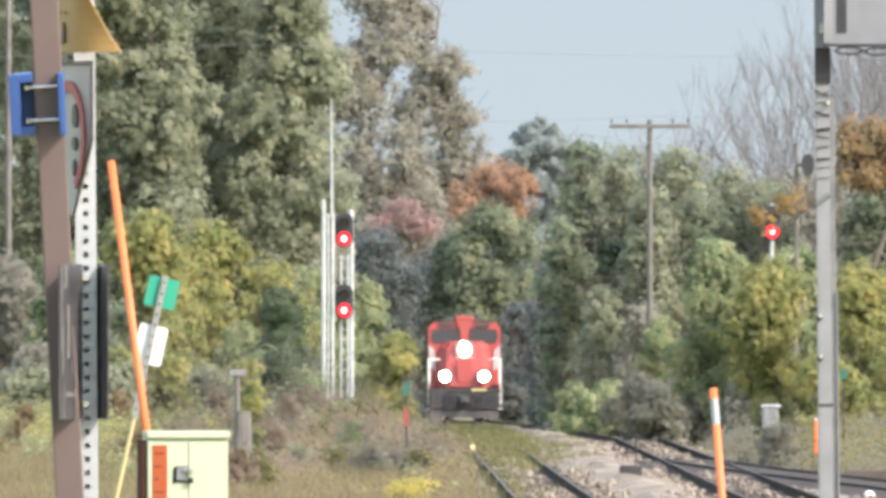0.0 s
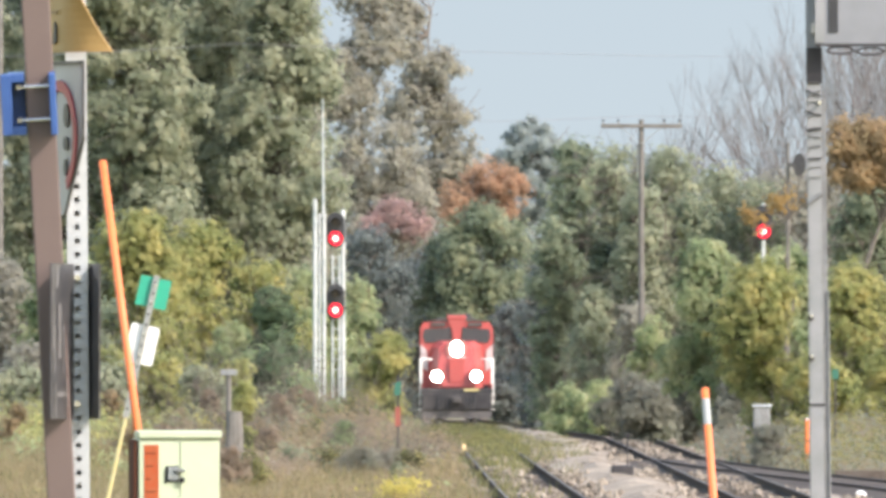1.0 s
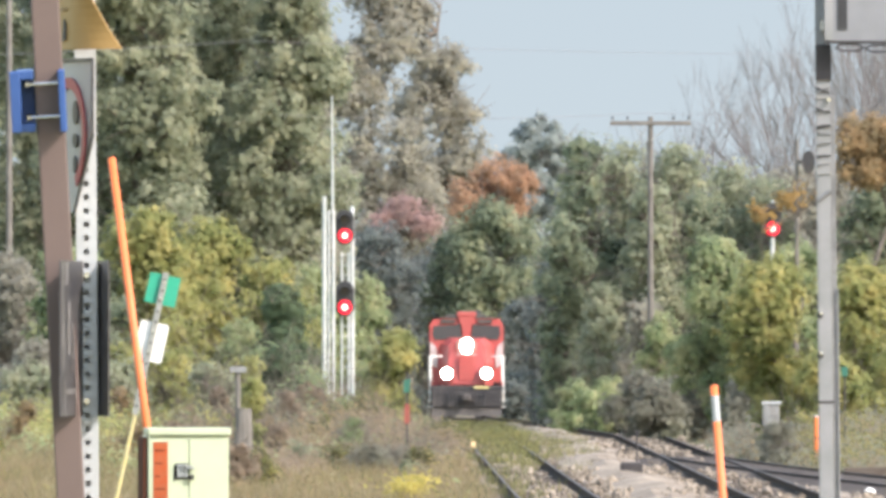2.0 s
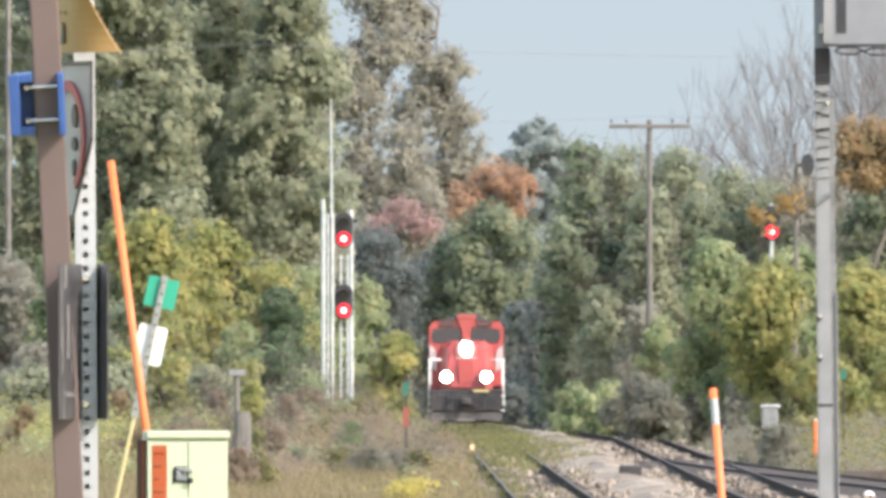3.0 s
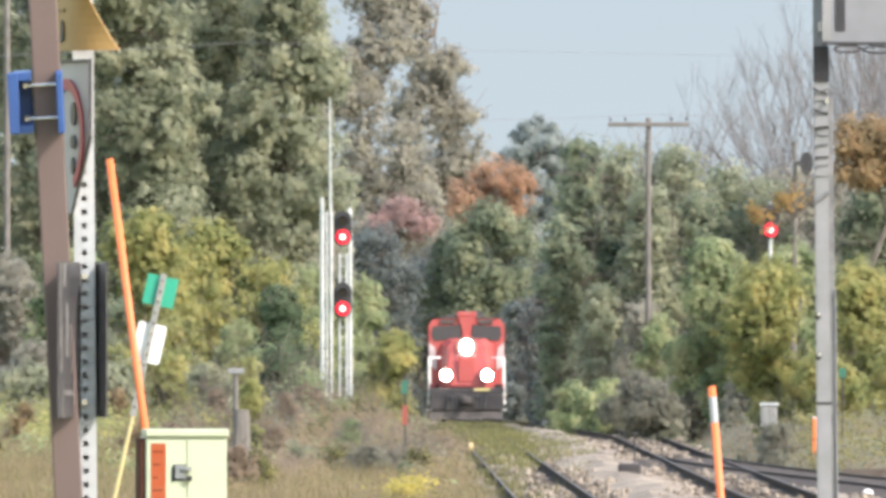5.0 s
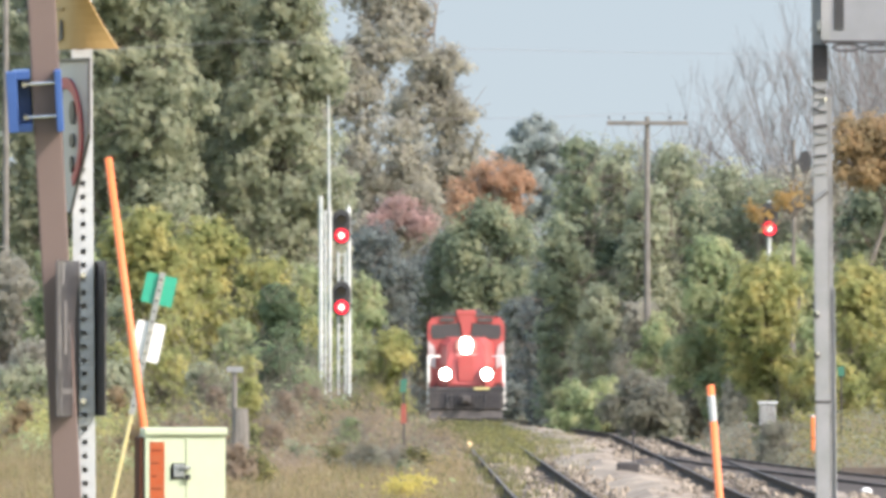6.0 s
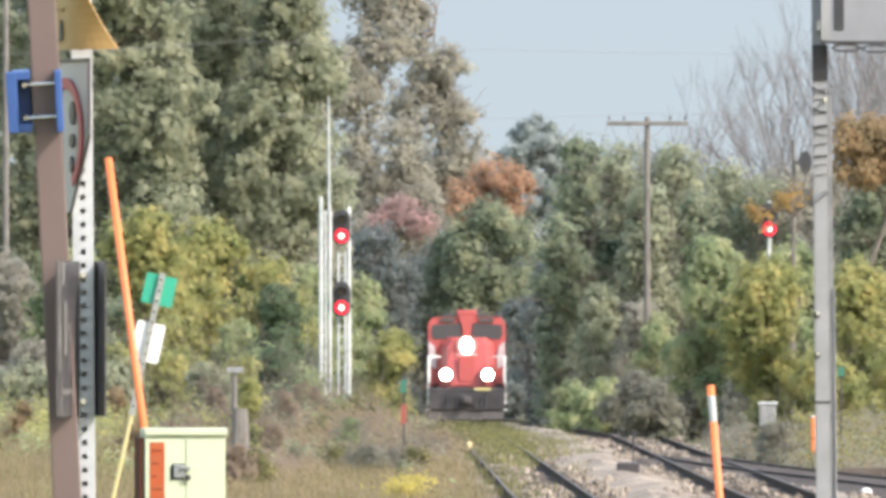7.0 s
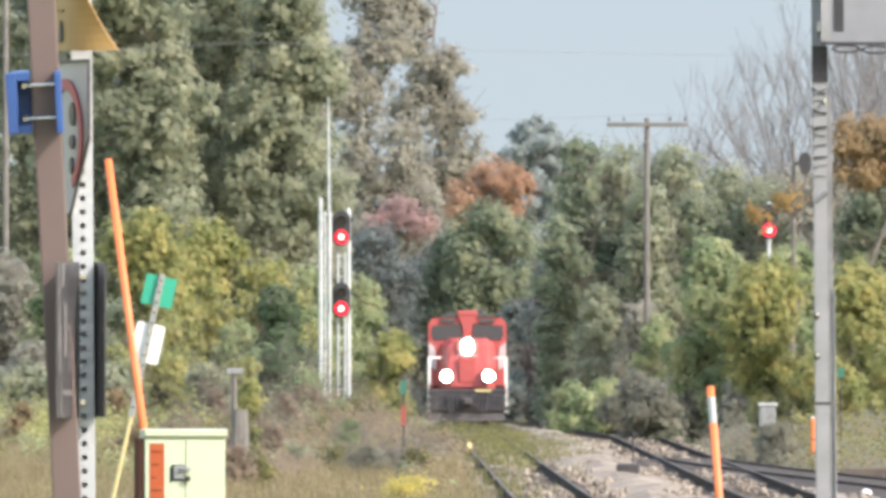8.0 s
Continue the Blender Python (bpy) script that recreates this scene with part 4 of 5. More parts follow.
        for i in range(4):
            bm.faces.new((lo[i], lo[(i + 1) % 4], hi[(i + 1) % 4], hi[i]))
        bmesh.ops.recalc_face_normals(bm, faces=bm.faces)
        part("scratch", bm, "signscratch", lp, "pale strip for scratches and sheen on the plate")
    # pale strips draw both scratches and the sheen reflected on the plate
    for a, b, z0, z1 in ((0.90, 0.96, 0.02, 0.17), (0.86, 0.93, -0.03, 0.06), (0.58, 0.70, 0.00, 0.10), (0.45, 0.50, -0.03, 0.06), (0.80, 0.86, -0.113, -0.045),
                         (0.36, 0.88, -0.072, -0.062), (0.30, 0.35, -0.09, -0.04), (0.70, 0.82, 0.13, 0.172), (0.02, 0.06, -0.113, 0.176)):
        scratch(a, b, z0, z1)
    for h in (0.15, -0.085):
        part("bolt", rod((0.0, -0.030, h), (0.0, -0.0195, h), 0.006, n=6), "bolt", dsign)


def build_right_post():
    x, y = 2.000, 120
    z = ground_z(x, y)
    t = thing("steel_sign_post", pose(x, y, z, 0, -0.55, 0), "grey steel channel post with bolts carrying a white sign", "sign post")
    part("web", box(-0.040, 0.028, -0.05, -0.042, 0, 5.0 - z, 0.001), "mastgrey", t, "grey steel channel web")
    # darker colour puts the shade of the recessed flange into its steel
    part("flange", box(0.030, 0.054, -0.020, -0.012, 0, 4.05 - z, 0.001), "darksteel", t, "steel flange darkened for its shade")
    part("flange_return", box(0.054, 0.062, -0.030, 0.04, 0, 3.05 - z, 0.001), "mastgrey", t)
    part("channel_side", box(-0.046, -0.040, -0.048, 0.02, 0, 5.0 - z, 0.001), "mastgrey", t)
    for h in (2.92, 2.71):
        b = part("bolt", rod((-0.03, -0.075, h - z), (-0.03, -0.05, h - z), 0.009, n=8), "bolt", t, "bright bolt head")
        part("washer", rod((-0.036, -0.056, h - 0.010 - z), (-0.036, -0.05, h - 0.010 - z), 0.017, n=12), "black", b, "dark washer")
    part("bolt", rod((0.022, -0.085, 4.03 - z), (0.022, -0.05, 4.03 - z), 0.011, n=8), "bolt", t, "bright bolt head")
    part("band", box(-0.047, 0.036, -0.054, -0.05, 2.452 - z, 2.464 - z), "lococrank", t, "dark clamp band")
    # worn chain wound crosswise round the post
    for k, (h, rise, r, mat) in enumerate(((4.095, -0.030, 0.005, "lococrank"), (4.060, 0.034, 0.006, "darksteel"), (4.035, 0.004, 0.004, "steel"), (3.985, -0.022, 0.005, "lococrank"),
                                           (3.950, 0.030, 0.004, "darksteel"), (3.885, 0.010, 0.008, "lococrank"), (3.862, -0.012, 0.004, "darksteel"), (3.795, 0.012, 0.006, "darksteel"),
                                           (3.735, 0.004, 0.005, "lococrank"), (3.690, 0.010, 0.004, "darksteel"), (3.640, 0.006, 0.004, "steel"))):
        wrap = rod((-0.044, -0.056, h - z), (-0.008, -0.058, h + rise * 0.7 - z), r, n=6)
        part("chain_wrap", rod((-0.008, -0.058, h + rise * 0.7 - z), (0.028, -0.056, h + rise - z), r * 0.9, n=6, bm=wrap), mat, t, "worn chain round the post")
    part("chain_wrap", rod((-0.042, -0.056, 3.505 - z), (0.028, -0.056, 3.555 - z), 0.012, n=6), "darksteel", t, "worn chain round the post")
    # dark plate laid on the post for the shadow that the sign casts
    part("clamp", box(-0.046, 0.036, -0.062, -0.05, 4.13 - z, 4.315 - z, 0.003), "lococrank", t, "dark plate for the sign's shadow on the post")
    s = thing("white_sign", pose(x - 0.027, y - 0.10, 4.34), "white sign panel with black lettering on a steel post", "sign")
    part("panel", box(0.0, 0.62, -0.06, -0.052, -0.005, 0.60, 0.002), "signpale", s)
    # dark strip paints the shadow along the panel's lower edge
    part("panel_edge", box(-0.008, 0.62, -0.066, -0.045, -0.020, -0.006, 0.002), "lococrank", s, "dark strip for the shadow along the lower edge")
    part("letter_bar", box(0.058, 0.108, -0.0655, -0.062, 0.052, 0.52), "black", s, "black letter stroke")
    part("side_trim", box(-0.010, 0.036, -0.064, -0.0605, 0.0, 0.60), "mastgrey", s, "white edge strip")
    part("sign_bracket", box(-0.03, 0.0, -0.05, 0.06, 0.05, 0.10), "steel", s)
    # a slack chain of long flat loops under the panel
    for k in range(4):
        x0, w = 0.045 + 0.155 * k, 0.150
        zc, hh = -0.040 - 0.005 * (k % 2), 0.017
        ring = [(x0, zc), (x0 + 0.035, zc + hh), (x0 + w - 0.035, zc + hh), (x0 + w, zc), (x0 + w - 0.035, zc - hh), (x0 + 0.035, zc - hh)]
        c = bmesh.new()
        for a, b in zip(ring, ring[1:] + ring[:1]):
            rod((a[0], -0.055, a[1]), (b[0], -0.055, b[1]), 0.0055, n=6, bm=c)
        part("chain_loop", c, "lococrank", s, "dark wire loop under the sign")


def small_fixtures():
    # pale utility pedestal at the bush's edge
    x, y = 8.6, 612
    z = ground_z(x, y)
    t = thing("utility_pedestal", pose(x, y, z), "pale grey-green utility pedestal beside the bushes", "pedestal")
    part("body", box(-0.22, 0.22, -0.2, 0.2, 0.82 - z, 1.40 - z, 0.03), "mastgrey", t)
    part("cap", box(-0.25, 0.27, -0.23, 0.23, 1.40 - z, 1.48 - z, 0.02), "silver", t, "pale cap")
    part("leg", box(-0.16, 0.16, -0.12, 0.12, -0.2, 0.82 - z, 0.01), "wood", t)
    # low switch machine with a thin rod between the tracks
    x, y = 4.33, 540
    z = level(y) - 0.06
    t = thing("switch_machine", pose(x, y, z), "low dark switch machine with a thin rod between the tracks", "switch machine")
    part("case", box(-0.27, 0.27, -0.3, 0.3, 0.0, 0.26, 0.05), "lococrank", t, "dark case")
    part("rod", rod((0.12, 0, 0.2), (0.12, 0, 0.98), 0.022, n=8), "lococrank", t)
    part("tip", box(0.08, 0.18, -0.02, 0.02, 0.92, 1.0, 0.01), "lococrank", t)
    # far switch stand: small red and green plates on a dark mast
    x, y = -0.96, 560
    z = ground_z(x, y)
    t = thing("switch_stand", pose(x, y, z), "distant dark switch stand with red and green target plates", "switch stand")
    part("mast", rod((0, 0, -0.1), (0, 0, 2.3 - z), 0.028, n=8), "lococrank", t)
    part("red_target", plate([(-0.07, 1.05 - z), (0.07, 1.05 - z), (0.06, 1.52 - z), (-0.06, 1.52 - z)], -0.05, -0.03), "dullred", t, "dull red target plate")
    part("green_target", plate([(-0.09, 1.80 - z), (0.06, 1.80 - z), (0.09, 2.14 - z), (-0.07, 2.10 - z)], -0.05, -0.03), "dullgreen", t, "dark green target plate")
    part("base", box(-0.15, 0.15, -0.15, 0.15, -0.1, 0.25, 0.03), "lococrank", t)
    x, y = 10.35, 600
    z = ground_z(x, y)
    t = thing("switch_stand", pose(x, y, z), "small green target plate on a mast in front of bushes", "switch stand")
    part("mast", rod((0, 0, -0.1), (0, 0, 2.35 - z), 0.025, n=8), "lococrank", t)
    part("green_target", plate([(-0.08, 2.16 - z), (0.09, 2.16 - z), (0.08, 2.42 - z), (-0.10, 2.40 - z)], -0.05, -0.03), "dullgreen", t, "green target plate")
    x, y = 9.55, 596
    z = ground_z(x, y)
    t = thing("marker_post", pose(x, y, z), "short orange marker post in dry grass", "marker post", "orange marker posts")
    part("post", rod((0, 0, -0.2), (0, 0, 1.12 - z), 0.05, n=12), "orange", t)
    part("cap", rod((0, 0, 1.12 - z), (0, 0, 1.15 - z), 0.052, 0.03, 12), "white", t)
    # old wooden post with a pale top, in front of the bushes
    x, y = -4.85, 536
    z = ground_z(x, y)
    t = thing("wooden_post", pose(x, y, z), "weathered wooden post with a pale board on top", "post")
    part("post", rod((0, 0, -0.3), (0, 0, 2.35 - z), 0.075, 0.065, 10), "wood", t)
    part("board", box(-0.18, 0.20, -0.10, -0.07, 2.30 - z, 2.44 - z, 0.01), "mastgrey", t, "pale board")
    x, y = -4.42, 500
    z = ground_z(x, y)
    t = thing("tree_stump", pose(x, y, z), "grey broken tree stump in dry grass", "stump")
    bm = rod((0, 0, -0.3), (0.03, 0, 1.55 - z), 0.30, 0.16, 11)
    for v in bm.verts:
        v.co += Vector((noise.noise(v.co * 4), noise.noise(v.co * 4 + Vector((5, 0, 0))), noise.noise(v.co * 3) * 0.8)) * 0.06
    part("wood", bm, "wood", t)


def build_clutter():
    """Old sleepers beside the spur, a pale stone on the gravel and a dark signal head among the trees."""
    for i, (x, y, dz, turn) in enumerate([(10.5, 541, 0.0, 4), (10.9, 538, 0.02, -3), (10.6, 539.6, 0.19, 2)]):
        z = ground_z(x, y) + 0.02 + dz
        t = thing("old_sleeper", pose(x, y, z, 0, 0, turn), "dark discarded wooden sleeper on the ground", "sleeper", "discarded sleepers")
        bm = box(-1.3, 1.3, -0.12, 0.12, 0.0, 0.19, 0.015)
        for v in bm.verts:
            v.co += Vector((0, noise.noise(v.co * 2 + Vector((i, 0, 0))), noise.noise(v.co * 3 + Vector((0, i, 0))))) * 0.02
        part("timber", bm, "tie", t)
        part("tie_plate", box(0.62, 0.90, -0.09, 0.09, 0.19, 0.205), "rail", t, "rusty tie plate")
    x, y = 8.5, 463
    bm = bmesh.new()
    bmesh.ops.create_icosphere(bm, subdivisions=2, radius=0.11)
    for v in bm.verts:
        v.co *= 1 + 0.35 * noise.noise(v.co * 9)
        v.co.z *= 0.6
    me = part("pale_stone", bm, "white")
    me.matrix_basis = pose(x, y, level(y) - 0.02)
    tagged(me, "pale white stone lying on the gravel", "stone")
    x, y = 10.42, 686
    z = ground_z(x, y)
    t = thing("railway_signal", pose(x, y, z), "grey mast with an unlit dark signal head among trees", "railway signal", "signals beside the tracks")
    part("mast", rod((0, 0, -0.1), (0, 0, 9.1 - z), 0.06, 0.05, 12), "wood", t)
    part("signal_head", rod((0.34, -0.25, 8.45 - z), (0.34, 0.05, 8.45 - z), 0.16, n=16), "black", t, "dark unlit signal head")
    part("target", plate([(0.34 + 0.19 * math.cos(a * math.pi / 10), 8.45 - z + 0.34 * math.sin(a * math.pi / 10)) for a in range(20)], -0.29, -0.25), "black", t, "dark oval target")
    part("arm", box(0.0, 0.2, -0.04, 0.04, 8.40 - z, 8.50 - z, 0.01), "wood", t)


# ---- woods ----
def build_woods():
    # tall trees left of the line
    for i, (x, y, w, low, high, leaf, n) in enumerate([
            (-16.0, 768, 3.1, 2.0, 17.5, "olive", 26710), (-13.0, 775, 3.3, 2.0, 18.5, "olive", 32434), (-10.3, 765, 3.1, 3.0, 18.0, "olive", 32434),
            (-7.6, 772, 3.0, 3.0, 17.6, "olive", 32434), (-5.2, 768, 2.3, 3.5, 16.6, "olive", 26710),
            (-17.5, 835, 3.0, 1.5, 19.0, "olive", 13640), (-13.8, 840, 3.2, 1.5, 20.0, "greygreen", 14689), (-10.0, 838, 3.2, 1.5, 19.0, "olive", 14689), (-6.4, 842, 3.0, 1.5, 18.2, "greygreen", 24802)]):
        plain_tree("tall_tree", x, y, w, low, high, leaf, n, "tall olive-green broadleaf tree in early autumn", 20 + i, n=20, clump=0.28, length=0.17)
    tree("tall_tree", -3.4, 1075, [(-0.6, 0, 8, 2.6, 2.2, 3.2), (0.3, 0, 12, 2.4, 2.0, 2.2), (-1.0, 0, 15.5, 2.1, 2, 2.0), (0.6, 0, 17.6, 1.6, 1.6, 1.6),
                                   (1.9, 0, 9.5, 1.5, 1.5, 2.2), (-0.2, 0, 20, 1.5, 1.5, 1.6)],
         "greygreen", 22500, "tall thin-leaved grey-green tree with gaps in its crown", seed=31, length=0.19, trunk=0.22)
    tree("tall_tree", -0.4, 1085, [(-1.3, 0, 18.2, 1.2, 1.2, 1.5), (0.2, 0, 16.4, 1.5, 1.4, 1.3), (-0.6, 0, 14.2, 1.9, 1.7, 1.5), (0.9, 0, 14.3, 1.2, 1.2, 1.0),
                                   (1.3, 0, 12.4, 1.2, 1.2, 1.2), (0.0, 0, 11.2, 2.0, 1.8, 1.4), (-0.2, 0, 8.5, 2.0, 1.8, 1.8), (-1.9, 0, 20.4, 1.3, 1.3, 1.5)],
         "greygreen", 17500, "tall thin-leaved grey-green tree with gaps in its crown", seed=32, length=0.19, trunk=0.22)
    plain_tree("tall_tree", -5.9, 1000, 2.1, 2.5, 14.6, "olive", 17000, "tall olive-green broadleaf tree in early autumn", 37, n=16, length=0.18)
    # autumn trees behind the train
    tree("autumn_tree", 2.2, 1050, [(0.2, 0, 10.9, 1.3, 1.3, 0.9), (-1.1, 0, 10.0, 1.1, 1.1, 1.0), (1.2, 0, 10.4, 0.9, 1, 1.0), (-0.4, 0, 9.3, 1.8, 1.4, 0.9)],
         "orange", 9500, "orange autumn tree behind the railway", seed=33, length=0.125, clump=0.26)
    tree("broadleaf_tree", 1.95, 1040, [(-1.1, 0, 7.8, 1.0, 1.1, 0.9), (0.1, 0, 8.9, 1.2, 1.2, 0.9), (1.2, 0, 8.0, 1.0, 1.1, 1.0), (-0.4, 0, 6.4, 1.7, 1.5, 1.2), (1.1, 0, 5.8, 1.2, 1.2, 1.1), (-0.9, 0, 4.6, 1.3, 1.3, 1.3)],
         "dark", 11000, "rounded dull green broadleaf tree behind the railway", seed=38)
    tree("autumn_tree", -1.7, 1058, [(-0.3, 0, 9.3, 0.9, 0.9, 0.7), (0.6, 0, 8.7, 0.9, 0.9, 0.7), (-1.2, 0, 8.7, 0.7, 0.8, 0.6)],
         "pink", 4200, "dull pink autumn tree behind the railway", seed=34, length=0.125, clump=0.26)
    # trees of the darkest leaf tone stand in for shaded gaps in the wood
    for i, (x, y, w, low, high, leaf, n) in enumerate([
            (0.3, 1042, 1.5, 3.0, 8.0, "dark", 7000), (-0.6, 1046, 1.9, 1.0, 7.6, "shadegap", 7181), (-3.0, 1040, 2.2, 1.0, 8.6, "shadegap", 7898),
            (1.4, 1100, 2.6, 0.5, 7.5, "shadegap", 7898), (-2.6, 1105, 2.8, 0.5, 8.0, "shadegap", 7898), (5.2, 1100, 2.6, 0.3, 8.5, "dark", 7898), (3.4, 1112, 2.0, 0.2, 9.0, "shadegap", 7000), (4.4, 960, 1.2, 0.2, 6.5, "shadegap", 5744)]):
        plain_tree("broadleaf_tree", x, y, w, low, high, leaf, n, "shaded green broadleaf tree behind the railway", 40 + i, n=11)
    # the wood right of the line
    for i, (x, y, w, low, high, leaf, n) in enumerate([
            (5.3, 880, 1.7, -0.2, 11.0, "dark", 11053), (6.6, 884, 2.1, -0.1, 11.0, "olive", 12207), (8.7, 878, 2.2, 0.2, 10.8, "olive", 12207),
            (10.9, 882, 2.3, 0.2, 10.2, "olive", 12207), (13.2, 880, 2.0, 0.6, 9.9, "greygreen", 10771), (6.0, 900, 1.8, 0.6, 8.0, "dark", 8617),
            (16.0, 890, 2.6, 0.6, 8.8, "dark", 9335), (9.5, 905, 2.0, 0.6, 7.5, "dark", 8617),
            (7.7, 872, 1.5, 0.0, 9.3, "olive", 8000), (4.5, 876, 1.2, -0.2, 8.0, "dark", 7500), (9.8, 874, 1.7, 0.0, 8.8, "dark", 8000), (12.1, 872, 1.7, 0.2, 9.5, "olive", 8500),
            (14.5, 870, 1.7, 0.3, 9.7, "greygreen", 8500)]):
        plain_tree("broadleaf_tree", x, y, w, low, high, leaf, n, "dark green broadleaf tree with yellowing tips", 60 + i, n=14, clump=0.30)
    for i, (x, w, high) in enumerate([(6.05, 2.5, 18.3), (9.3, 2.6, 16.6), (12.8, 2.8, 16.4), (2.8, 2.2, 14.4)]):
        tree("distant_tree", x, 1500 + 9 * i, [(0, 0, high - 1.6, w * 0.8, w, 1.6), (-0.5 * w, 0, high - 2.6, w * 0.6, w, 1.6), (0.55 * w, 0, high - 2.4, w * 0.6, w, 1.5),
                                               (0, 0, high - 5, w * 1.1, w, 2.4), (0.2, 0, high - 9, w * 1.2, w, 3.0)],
             "far", 8000, "distant rounded tree with haze in its blue-green colour", seed=80 + i, length=0.34, clump=0.3)
